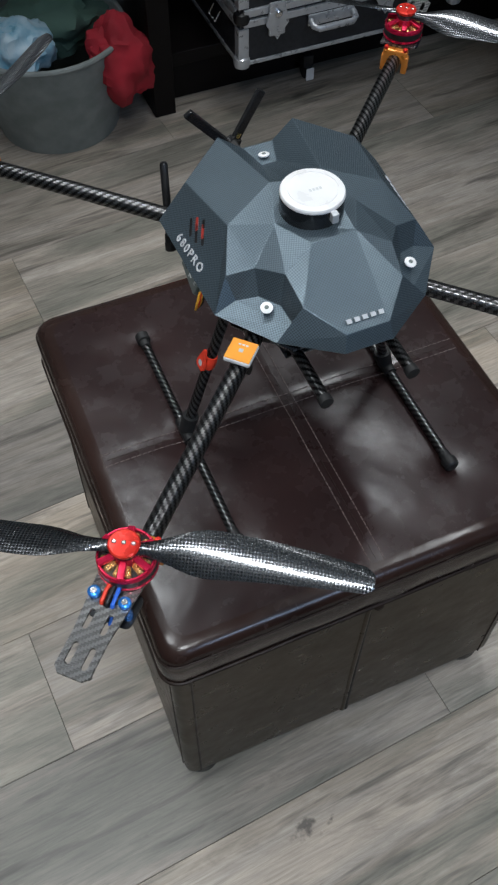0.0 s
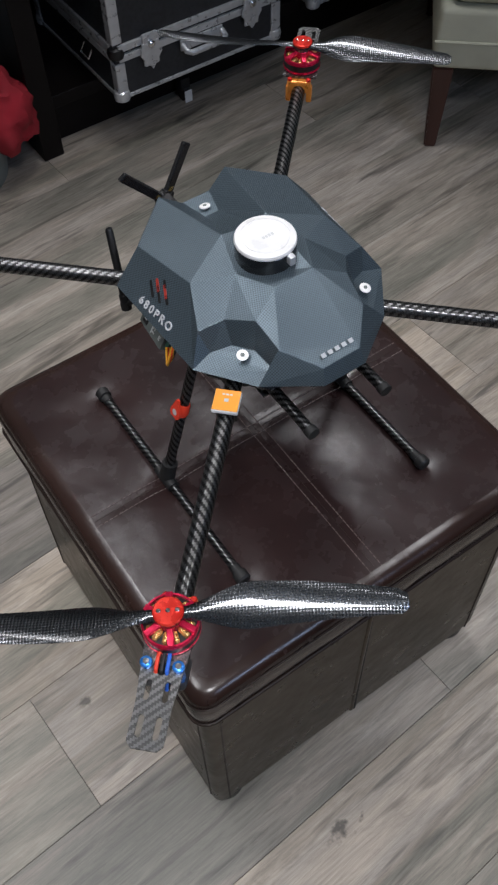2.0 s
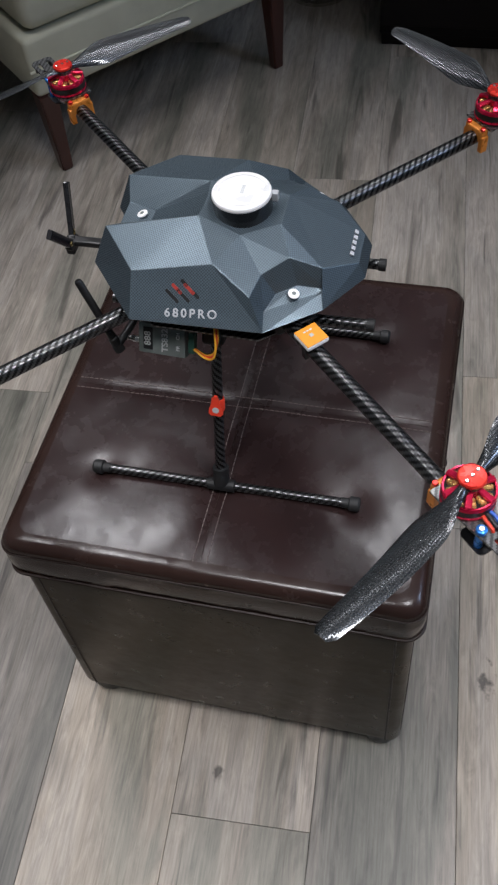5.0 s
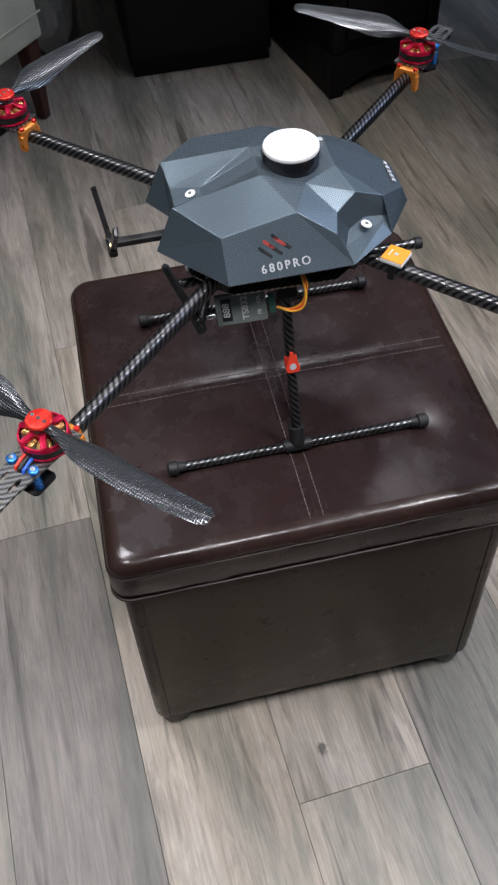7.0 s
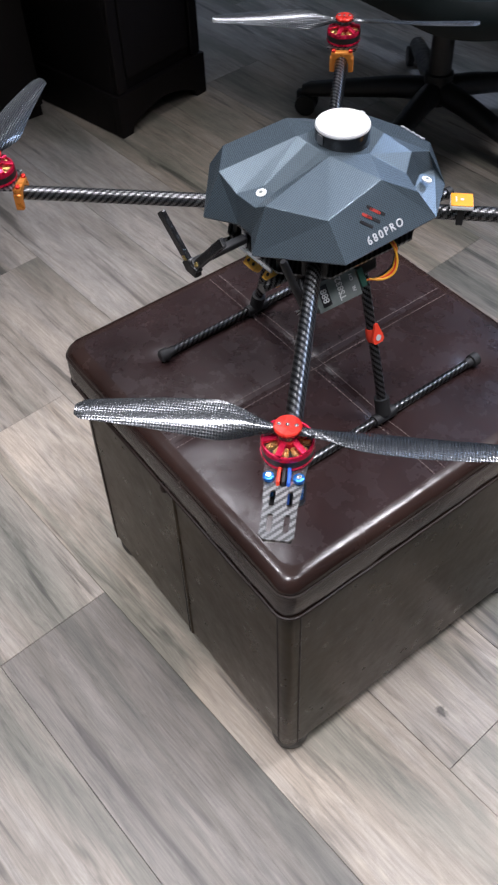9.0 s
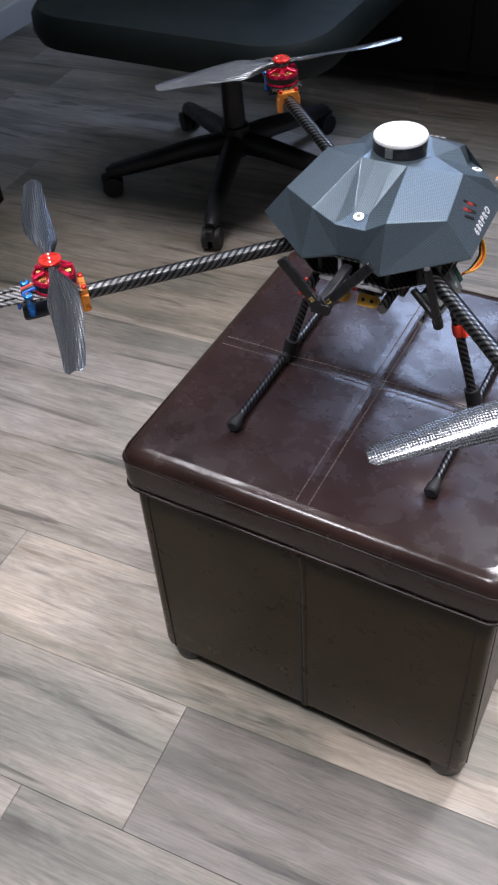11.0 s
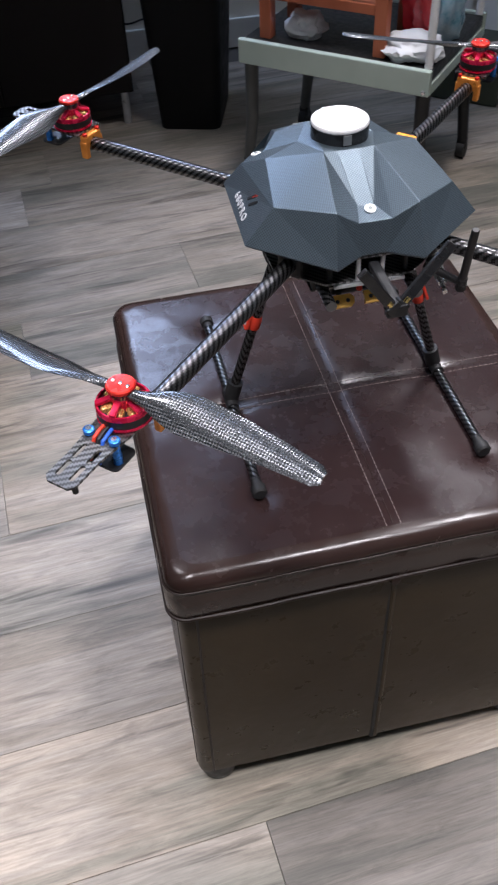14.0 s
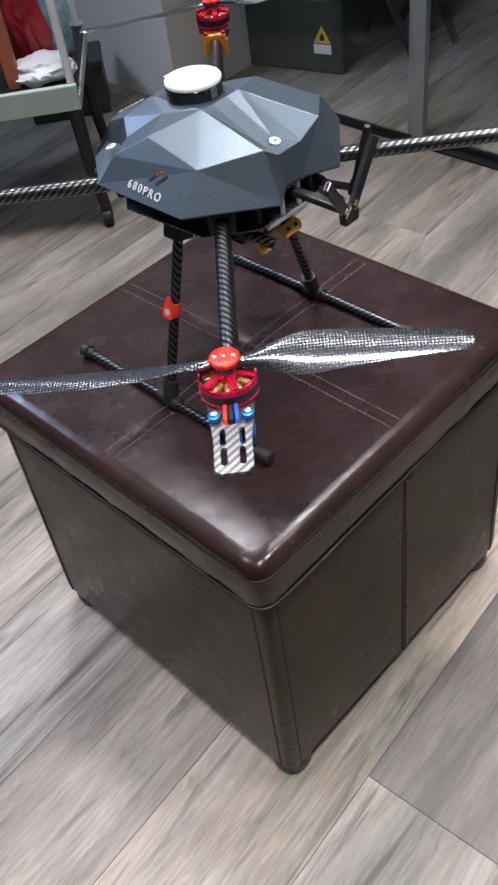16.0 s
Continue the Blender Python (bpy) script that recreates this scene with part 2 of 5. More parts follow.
M_THREAD = worn("thread", (0.13, 0.10, 0.09), (0.21, 0.165, 0.15), 0.7, scale=200, bump=0.0)
M_SHELL = carbon("canopy_carbon", 0.0014, (0.118, 0.156, 0.184), 0.34, 0.60, plain=True, coat=0.0, relief=0.2, aniso=0.7, weft=0.62, split=0.16)
M_TUBE = carbon("tube_carbon", 0.0019, (0.17, 0.17, 0.172), 0.28, 0.95, coat=0.2, aniso=0.85, weft=0.12)
M_PLATE = carbon("plate_carbon", 0.0017, (0.28, 0.28, 0.28), 0.36, 0.9, coat=0.4, aniso=0.8, weft=0.30)
M_BLADE = carbon("blade_carbon", 0.0023, (0.155, 0.163, 0.172), 0.27, 0.95, plain=True, coat=0.6, relief=0.5, aniso=0.9, weft=0.40, coat_rough=0.08, split=0.25)
M_BLACK = worn("black_plastic", (0.0065, 0.0065, 0.007), (0.012, 0.012, 0.013), 0.45, scale=80, bump=0.08)
M_RUBBER = worn("black_rubber", (0.008, 0.008, 0.0085), (0.015, 0.015, 0.015), 0.6, scale=90, bump=0.15)
M_RED = worn("red_anodised", (0.66, 0.012, 0.06), (0.78, 0.022, 0.09), 0.25, 0.55, scale=120, bump=0.03)
M_NUT = worn("red_nut_anodised", (0.75, 0.03, 0.02), (0.85, 0.05, 0.03), 0.28, 0.45, scale=120, bump=0.03)
M_ORANGE = worn("orange_anodised", (0.80, 0.26, 0.035), (0.88, 0.33, 0.06), 0.33, 0.35, scale=120, bump=0.03)
M_YELLOW = worn("orange_label", (0.80, 0.29, 0.012), (0.84, 0.33, 0.02), 0.45, scale=60, bump=0.0)
M_XT = worn("yellow_nylon", (0.80, 0.42, 0.045), (0.86, 0.48, 0.06), 0.45, scale=90, bump=0.05)
M_COPPER = worn("copper_winding", (0.80, 0.48, 0.16), (0.92, 0.62, 0.25), 0.3, 0.8, scale=600, bump=0.3, grain=2500)
M_STEEL = worn("steel", (0.60, 0.60, 0.60), (0.72, 0.72, 0.72), 0.25, 1.0, scale=200, bump=0.03)
M_ALU = worn("brushed_aluminium", (0.58, 0.59, 0.61), (0.68, 0.69, 0.71), 0.34, 0.5, scale=60, bump=0.05)
M_BAR = worn("grey_bar_plastic", (0.012, 0.012, 0.013), (0.018, 0.018, 0.019), 0.18, scale=80, bump=0.04)
M_GLOSSY = worn("glossy_black", (0.008, 0.008, 0.009), (0.012, 0.012, 0.013), 0.16, scale=60, bump=0.0)
M_GOLD = worn("gold_plating", (0.80, 0.60, 0.20), (0.86, 0.68, 0.28), 0.25, 1.0, scale=300, bump=0.0)
M_WHITE = worn("white_plastic", (0.80, 0.79, 0.78), (0.86, 0.85, 0.84), 0.35, scale=40, bump=0.02)
M_PRINT = base_mat("white_print", (0.48, 0.49, 0.51), 0.5)
M_GREYPRINT = base_mat("grey_print", (0.62, 0.63, 0.62), 0.5)
M_BLUE = worn("blue_anodised", (0.03, 0.19, 0.65), (0.05, 0.28, 0.8), 0.28, 0.55, scale=120, bump=0.03)
M_WIRE_R = base_mat("red_wire", (0.75, 0.05, 0.02), 0.45)
M_WIRE_B = base_mat("blue_wire", (0.03, 0.13, 0.6), 0.45)
M_WIRE_Y = base_mat("yellow_wire", (0.85, 0.42, 0.03), 0.45)
M_WIRE_K = base_mat("black_wire", (0.015, 0.015, 0.016), 0.5)
M_PCB = worn("green_board", (0.02, 0.07, 0.05), (0.03, 0.10, 0.07), 0.4, scale=300, bump=0.1)
M_VTX = worn("grey_metal_case", (0.13, 0.155, 0.145), (0.18, 0.20, 0.19), 0.42, 0.2, scale=90, bump=0.05)
M_CAN = worn("trash_can_plastic", (0.0035, 0.0035, 0.004), (0.006, 0.006, 0.0065), 0.6, scale=40, bump=0.1)
M_CAN.node_tree.nodes["Principled BSDF"].inputs["Specular IOR Level"].default_value = 0.18
M_CARTLEG = worn("dark_grey_paint", (0.05, 0.052, 0.05), (0.075, 0.077, 0.074), 0.5, scale=20, bump=0.05)
M_SLOTRED = base_mat("dark_red_inlay", (0.34, 0.035, 0.025), 0.45)
M_CREAM = worn("cream_fabric", (0.50, 0.49, 0.38), (0.57, 0.56, 0.44), 0.85, scale=14, grain=700, bump=0.5)
M_DARKWOOD = worn("dark_wood", (0.0035, 0.0023, 0.0023), (0.006, 0.004, 0.004), 0.5, scale=6, grain=160, bump=0.12, stretch=(1, 1, 0.15))
M_DARKWOOD.node_tree.nodes["Principled BSDF"].inputs["Specular IOR Level"].default_value = 0.22
M_REDWOOD = worn("mahogany_leg", (0.045, 0.015, 0.010), (0.075, 0.026, 0.018), 0.35, scale=10, grain=160, bump=0.1, stretch=(1, 1, 0.15))
M_CASE = worn("case_panel", (0.014, 0.016, 0.020), (0.028, 0.030, 0.036), 0.45, scale=120, grain=500, bump=0.4)
M_CHAIR = worn("chair_leatherette", (0.0045, 0.0085, 0.0085), (0.0075, 0.012, 0.012), 0.6, scale=8, grain=600, bump=0.3)
M_CHAIR.node_tree.nodes["Principled BSDF"].inputs["Specular IOR Level"].default_value = 0.2
M_BIN = worn("grey_fabric", (0.20, 0.22, 0.21), (0.27, 0.29, 0.28), 0.9, scale=25, grain=600, bump=0.6)
M_REDCLOTH = worn("red_cloth", (0.30, 0.012, 0.022), (0.42, 0.02, 0.035), 0.85, scale=20, grain=500, bump=0.4)
M_GREENCLOTH = worn("green_cloth", (0.05, 0.10, 0.075), (0.08, 0.14, 0.11), 0.85, scale=20, grain=500, bump=0.4)
M_BLUECLOTH = worn("blue_plastic", (0.20, 0.42, 0.55), (0.55, 0.68, 0.75), 0.35, scale=30, bump=0.1)
M_BAG = worn("white_bag", (0.74, 0.75, 0.76), (0.82, 0.83, 0.84), 0.45, scale=25, grain=120, bump=0.6)
M_MINT = worn("mint_paint", (0.40, 0.48, 0.42), (0.46, 0.54, 0.47), 0.4, scale=7, bump=0.05)
M_TERRA = worn("orange_stained_wood", (0.33, 0.085, 0.035), (0.45, 0.13, 0.06), 0.5, scale=12, grain=200, bump=0.2, stretch=(1, 1, 0.2))
M_OLIVE = worn("olive_paint", (0.028, 0.036, 0.022), (0.045, 0.055, 0.034), 0.45, scale=12, bump=0.15)
M_FRAME = worn("grey_frame", (0.30, 0.33, 0.34), (0.38, 0.41, 0.42), 0.4, 0.5, scale=20, bump=0.05)
M_STICKER = base_mat("yellow_sticker", (0.75, 0.47, 0.05), 0.5)
M_REDBAG = worn("red_foil", (0.50, 0.02, 0.03), (0.62, 0.04, 0.05), 0.18, scale=25, grain=90, bump=0.7, coat=0.5)


def glass(name, tint, rough=0.02):
    m = base_mat(name, tint, rough)
    b = m.node_tree.nodes["Principled BSDF"]
    b.inputs["Transmission Weight"].default_value = 1.0
    b.inputs["IOR"].default_value = 1.45
    return m


M_GLASS = glass("door_glass", (0.90, 0.95, 0.95))
M_SMOKE = base_mat("smoked_plastic", (0.02, 0.022, 0.022), 0.2)
M_SMOKE.node_tree.nodes["Principled BSDF"].inputs["Alpha"].default_value = 0.14


# ---- mesh helpers ----
def part(name, bm, mat, parent=None, label="", smooth=False, m=None):
    """One mesh object out of a bmesh, under parent where there is one."""
    me = bpy.data.meshes.new(name)
    if not bm.loops.layers.uv:
        bm.loops.layers.uv.new("UVMap")
    bmesh.ops.recalc_face_normals(bm, faces=bm.faces)
    bm.to_mesh(me)
    bm.free()
    me.materials.append(mat)
    for p in me.polygons:
        p.use_smooth = smooth
    if smooth:
        me.set_sharp_from_angle(angle=radians(40))
    ob = new(name, me)
    if parent:
        ob.parent = parent
    if m is not None:
        ob.matrix_basis = m
    if label:
        ob["label"] = label
    return ob


def empty(name, label, category, m=None, group="", kind=""):
    ob = new(name)
    ob.empty_display_size = 0.02
    if m is not None:
        ob.matrix_basis = m
    return tagged(ob, label, category, group, kind)


def add_box(bm, x0, x1, y0, y1, z0, z1, bevel=0.0, segs=2):
    r = bmesh.ops.create_cube(bm, size=1.0)
    bmesh.ops.transform(bm, verts=r["verts"], matrix=Matrix.Translation(((x0 + x1) / 2, (y0 + y1) / 2, (z0 + z1) / 2)) @ Matrix.Diagonal((x1 - x0, y1 - y0, z1 - z0, 1)))
    if bevel:
        edges = list({e for v in r["verts"] for e in v.link_edges})
        bmesh.ops.bevel(bm, geom=edges, offset=bevel, segments=segs, profile=0.5, affect="EDGES")
    return bm


def box(x0, x1, y0, y1, z0, z1, bevel=0.0, segs=2):
    return add_box(bmesh.new(), x0, x1, y0, y1, z0, z1, bevel, segs)


def add_tube(bm, points, radius, sides=16, caps=True, taper=None):
    """A round tube along points; uv in metres round and along it."""
    uv = bm.loops.layers.uv.verify()
    pts = [Vector(p) for p in points]
    rings, along, at = [], [], 0.0
    ref = Vector((0, 0, 1)) if abs((pts[1] - pts[0]).normalized().z) < 0.95 else Vector((1, 0, 0))
    for i, p in enumerate(pts):
        d = (pts[min(i + 1, len(pts) - 1)] - pts[max(i - 1, 0)]).normalized()
        a = d.cross(ref).normalized()
        b = d.cross(a).normalized()
        r = radius if taper is None else radius * taper[i]
        rings.append([bm.verts.new(p + a * math.cos(2 * math.pi * k / sides) * r + b * math.sin(2 * math.pi * k / sides) * r) for k in range(sides)])
        if i:
            at += (p - pts[i - 1]).length
        along.append(at)
    for i in range(len(pts) - 1):
        for k in range(sides):
            f = bm.faces.new((rings[i][k], rings[i][(k + 1) % sides], rings[i + 1][(k + 1) % sides], rings[i + 1][k]))
            w = 2 * math.pi * radius / sides
            for loop, (u, v) in zip(f.loops, ((k, i), (k + 1, i), (k + 1, i + 1), (k, i + 1))):
                loop[uv].uv = (u * w, along[v])
    if caps:
        bm.faces.new(rings[0])
        bm.faces.new(rings[-1])
    return bm


def tube(points, radius, sides=16, caps=True, taper=None):
    return add_tube(bmesh.new(), points, radius, sides, caps, taper)


def curve_through(points, steps=6):
    """A smooth line through the points."""
    p = [Vector(v) for v in points]
    p = [p[0] * 2 - p[1]] + p + [p[-1] * 2 - p[-2]]
    out = []
    for i in range(1, len(p) - 2):
        for k in range(steps):
            t = k / steps
            out.append(0.5 * ((2 * p[i]) + (p[i + 1] - p[i - 1]) * t + (2 * p[i - 1] - 5 * p[i] + 4 * p[i + 1] - p[i + 2]) * t * t + (3 * p[i] - p[i - 1] - 3 * p[i + 1] + p[i + 2]) * t ** 3))
    return out + [p[-2]]


def add_lathe(bm, profile, sides=32, centre=(0, 0, 0)):
    """A turned body: profile rows are (radius, height)."""
    c = Vector(centre)
    rings = []
    for r, z in profile:
        rings.append([bm.verts.new(c + Vector((r * math.cos(2 * math.pi * k / sides), r * math.sin(2 * math.pi * k / sides), z))) for k in range(sides)])
    for a, b in zip(rings, rings[1:]):
        for k in range(sides):
            bm.faces.new((a[k], a[(k + 1) % sides], b[(k + 1) % sides], b[k]))
    bm.faces.new(rings[0])
    bm.faces.new(rings[-1])
    return bm


def lathe(profile, sides=32, centre=(0, 0, 0)):
    return add_lathe(bmesh.new(), profile, sides, centre)


def add_prism(bm, outline, z0, z1):
    uv = bm.loops.layers.uv.verify()
    lo = [bm.verts.new((x, y, z0)) for x, y in outline]
    hi = [bm.verts.new((x, y, z1)) for x, y in outline]
    faces = [bm.faces.new(lo[::-1]), bm.faces.new(hi)]
    for i in range(len(lo)):
        faces.append(bm.faces.new((lo[i], lo[(i + 1) % len(lo)], hi[(i + 1) % len(lo)], hi[i])))
    for f in faces:
        for loop in f.loops:
            loop[uv].uv = (loop.vert.co.x, loop.vert.co.y)
    return bm


def prism(outline, z0, z1):
    return add_prism(bmesh.new(), outline, z0, z1)


def round_rect(hx, hy, r, n=8):
    pts = []
    for cx, cy, a0 in ((hx - r, hy - r, 0), (-hx + r, hy - r, 90), (-hx + r, -hy + r, 180), (hx - r, -hy + r, 270)):
        for k in range(n + 1):
            a = radians(a0 + 90 * k / n)
            pts.append((cx + r * math.cos(a), cy + r * math.sin(a)))
    return pts


def dense(outline, step):
    out = []
    for i, (x, y) in enumerate(outline):
        x2, y2 = outline[(i + 1) % len(outline)]
        n = max(1, int(math.hypot(x2 - x, y2 - y) / step))
        out += [(x + (x2 - x) * k / n, y + (y2 - y) * k / n) for k in range(n)]
    return out


def lettering(text, size, mat, parent, m, name="lettering", depth=0.0003, spacing=1.0):
    """Words as a mesh from the built-in font."""
    cu = bpy.data.curves.new(name, "FONT")
    cu.body, cu.size, cu.extrude, cu.align_x, cu.align_y = text, size, depth, "CENTER", "CENTER"
    cu.space_character = spacing
    cu.offset = size * 0.018
    tmp = new(name, cu)
    me = bpy.data.meshes.new_from_object(tmp.evaluated_get(bpy.context.evaluated_depsgraph_get()))
    bpy.data.objects.remove(tmp)
    me.materials.clear()
    me.materials.append(mat)
    ob = new(name, me)
    ob.parent, ob.matrix_basis = parent, m
    return ob


def facing(origin, normal, up=(0, 0, 1)):
    """A pose whose z looks along normal and whose y points up as far as it can."""
    z = Vector(normal).normalized()
    x = Vector(up).cross(z).normalized()
    y = z.cross(x)
    m = Matrix((x, y, z)).transposed().to_4x4()
    m.translation = origin
    return m


# ---- room ----
X0, X1, Y0, Y1, H = -2.12, 2.7, -1.60, 2.18, 2.4
floor = part("floor", box(X0 - 0.1, X1 + 0.1, Y0 - 0.1, Y1 + 0.1, -0.1, -0.006), M_JOINT)
tagged(floor, "grey-brown wood-look plank floor laid in long rows", "floor", kind="structure")


def wall(name, x0, x1, y0, y1, label, z0=0.0, z1=H):
    ob = part(name, box(x0, x1, y0, y1, z0, z1), M_WALL)
    return tagged(ob, label, "wall", kind="structure")


wall("wall_west", X0 - 0.1, X0, Y0, Y1, "plain cream painted wall behind the dark cabinets")
wall("wall_south", X0 - 0.1, X1 + 0.1, Y0 - 0.1, Y0, "plain cream painted wall behind the open bookcase")
wall("wall_north", X0 - 0.1, X1 + 0.1, Y1, Y1 + 0.1, "plain cream painted wall behind the cart")
wall("wall_east", X1, X1 + 0.1, Y0, Y1, "plain cream painted wall of the next room")
pillar = wall("wall_stub", 1.08, 1.40, 1.36, Y1, "white painted end of a wall beside the sliding glass door")
tagged(part("ceiling", box(X0 - 0.1, X1 + 0.1, Y0 - 0.1, Y1 + 0.1, H, H + 0.1), M_CEIL), "plain white painted ceiling", "ceiling", kind="structure")


def baseboard(x0, x1, y0, y1):
    tagged(part("baseboard", box(x0, x1, y0, y1, 0, 0.09, 0.003), M_TRIM), "white painted wooden baseboard", "baseboard", kind="structure")


baseboard(X0, X0 + 0.014, Y0, Y1)
baseboard(X0 + 0.014, X1, Y0, Y0 + 0.014)
baseboard(X0 + 0.014, 1.08, Y1 - 0.014, Y1)

# sliding glass door between the two rooms
door = empty("door_1", "grey aluminium sliding glass door on a floor track", "glass door", kind="structure")
part("track", box(1.220, 1.260, -0.75, 1.36, 0, 0.008, 0.002), M_BLACK, door)
part("head_rail", box(1.215, 1.265, -0.75, 1.36, 2.05, 2.10, 0.003), M_FRAME, door)
for ya, yb, xx in ((0.60, 1.35, 1.228), (-0.75, 0.66, 1.250)):
    part("pane", box(xx - 0.003, xx + 0.003, ya + 0.03, yb - 0.03, 0.018, 2.02), M_GLASS, door).visible_shadow = False
    for y in (ya, yb - 0.035):
        part("stile", box(xx - 0.010, xx + 0.010, y, y + 0.035, 0.009, 2.05, 0.002), M_FRAME, door)
    part("bottom_rail", box(xx - 0.006, xx + 0.006, ya + 0.035, yb - 0.035, 0.009, 0.024, 0.002), M_BLACK, door)
    part("top_rail", box(xx - 0.009, xx + 0.009, ya + 0.035, yb - 0.035, 2.0, 2.035, 0.002), M_FRAME, door)
wall("wall_south_stub", 1.19, 1.29, Y0, -0.75, "plain cream painted wall beside the glass door")
wall("wall_lintel", 1.19, 1.29, -0.75, 1.36, "plain cream painted wall above the glass door", 2.10, H)

# ---- ottoman ----
ottoman = empty("ottoman", "square dark brown leather storage ottoman with a stitched padded lid", "ottoman")
TOP = 0.455
SEAM = -0.004  # the cross seam runs a little off the middle


def loft(rows, closed_top=True, closed_bottom=True, shape=None, corner=0.021):
    """Rounded-square rings; rows are (half width, corner radius, height)."""
    bm = bmesh.new()
    rings = []
    for h, r, z in rows:
        ring = []
        base = round_rect(0.236, 0.236, corner, 7)
        for x, y in dense(base, 0.012):
            # the same points for every ring, drawn in to the ring's own half width
            k = h / 0.236
            px, py = x * k, y * k
            ring.append(bm.verts.new((px, py, z + (shape(px, py) if shape else 0))))
        rings.append(ring)
    for a, b in zip(rings, rings[1:]):
        for i in range(len(a)):
            bm.faces.new((a[i], a[(i + 1) % len(a)], b[(i + 1) % len(b)], b[i]))
    if closed_bottom:
        bm.faces.new(rings[0])
    if closed_top:
        bm.faces.new(rings[-1])
    return bm


def puff(x, y):
    edge = max(0.0, 1 - (max(abs(x), abs(y)) / 0.215) ** 4)
    groove = math.exp(-(x / 0.009) ** 2) + math.exp(-((y - SEAM) / 0.009) ** 2)
    wave = noise.noise(Vector((x * 14, y * 14, 3.1))) * 0.0016
    dent = 0.0
    for fx in (-0.1215, 0.1215):
        for fy in (-0.145, 0.0, 0.145):
            # the leather gives under the skids' ends and feet
            dent += math.exp(-((x - fx) ** 2 + (y - fy) ** 2) / 0.00035)
    return edge * (0.002 + wave - 0.0016 * min(1, groove)) - 0.0028 * dent


def lid_mesh():
    """The padded lid: a fine sheet with four quarters, rolled over at its edge, with a bulging skirt."""
    bm = loft([(0.231, 0.03, 0.392), (0.2345, 0.03, 0.396), (0.2350, 0.03, 0.404), (0.2355, 0.03, 0.414), (0.2352, 0.03, 0.428), (0.2335, 0.03, 0.4365), (0.2342, 0.03, 0.4385),
               (0.2325, 0.03, 0.4455), (0.2285, 0.03, 0.4512), (0.222, 0.03, 0.4542), (0.213, 0.03, TOP)], closed_top=False)
    for v in bm.verts:
        if 0.393 < v.co.z < 0.437:
            # folds of the loose skirt
            w = noise.noise(Vector((v.co.x * 26, v.co.y * 26, v.co.z * 60))) * 0.0011 + noise.noise(Vector((v.co.x * 9, v.co.y * 9, 5.0))) * 0.0006
            d = max(abs(v.co.x), abs(v.co.y))
            v.co.x, v.co.y = v.co.x * (1 + w / d), v.co.y * (1 + w / d)
    return bm


def lid_sheet():
    bm = bmesh.new()
    n, hs = 110, 0.2145
    g = []
    for j in range(n + 1):
        row = []
        for i in range(n + 1):
            a, b = 2 * i / n - 1, 2 * j / n - 1
            x, y = hs * math.copysign(abs(a) ** 1.35, a), hs * math.copysign(abs(b) ** 1.35, b)
            # corners drawn in to follow the rounded outline
            cx, cy = max(0, abs(x) - hs + 0.018), max(0, abs(y) - hs + 0.018)
            d = math.hypot(cx, cy)
            if cx > 0 and cy > 0 and d > 0:
                lim = 0.018 / max(cx, cy) * d
                s = 0.018 / lim
                x = math.copysign(hs - 0.018 + cx * s, x)
                y = math.copysign(hs - 0.018 + cy * s, y)
            row.append(bm.verts.new((x, y, TOP + puff(x, y))))
        g.append(row)
    for j in range(n):
        for i in range(n):
            bm.faces.new((g[j][i], g[j][i + 1], g[j + 1][i + 1], g[j + 1][i]))
    return bm


part("lid_side", lid_mesh(), M_LIDEDGE, ottoman, smooth=True)
part("lid_cushion", lid_sheet(), M_LID, ottoman, "dark brown leather cushion quartered by two stitched seams", smooth=True)
part("body", loft([(0.225, 0.03, 0.033), (0.2295, 0.03, 0.0365), (0.2305, 0.03, 0.046), (0.2285, 0.03, 0.20), (0.2265, 0.03, 0.36), (0.2260, 0.03, 0.384), (0.2245, 0.03, 0.3905), (0.220, 0.03, 0.394)], corner=0.013), M_SIDE, ottoman, "olive-brown leather box", smooth=True)


def ring_points(h, z, wob=0.0):
    return [(x * h / 0.236, y * h / 0.236, z + wob * noise.noise(Vector((x * 20, y * 20, z)))) for x, y in dense(round_rect(0.236, 0.236, 0.021, 7), 0.012)]


for name, h, z, r in (("lid_piping", 0.2350, 0.3935, 0.0022), ("edge_piping", 0.2346, 0.4372, 0.0011)):
    pts = ring_points(h, z, 0.002)
    part(name, tube(pts + pts[:2], r, 8, False), M_PIPE, ottoman, smooth=True)
for sx, sy in ((1, 1), (1, -1), (-1, 1), (-1, -1)):
    for ca, cb in ((0.2222, 0.2045), (0.2045, 0.2222)):
        # a raised seam on either side of every corner
        part("corner_piping", tube([(ca * sx * 1.036, cb * sy * 1.036, 0.038), (ca * sx * 1.028, cb * sy * 1.028, 0.2), (ca * sx * 1.014, cb * sy * 1.014, 0.392)], 0.0016, 8), M_PIPE, ottoman, smooth=True)
    part("foot", lathe([(0.020, 0.0), (0.0235, 0.003), (0.0255, 0.014), (0.0250, 0.0345)], 28, (0.203 * sx, 0.203 * sy, 0)), M_BLACK, ottoman, "short round black foot", smooth=True)
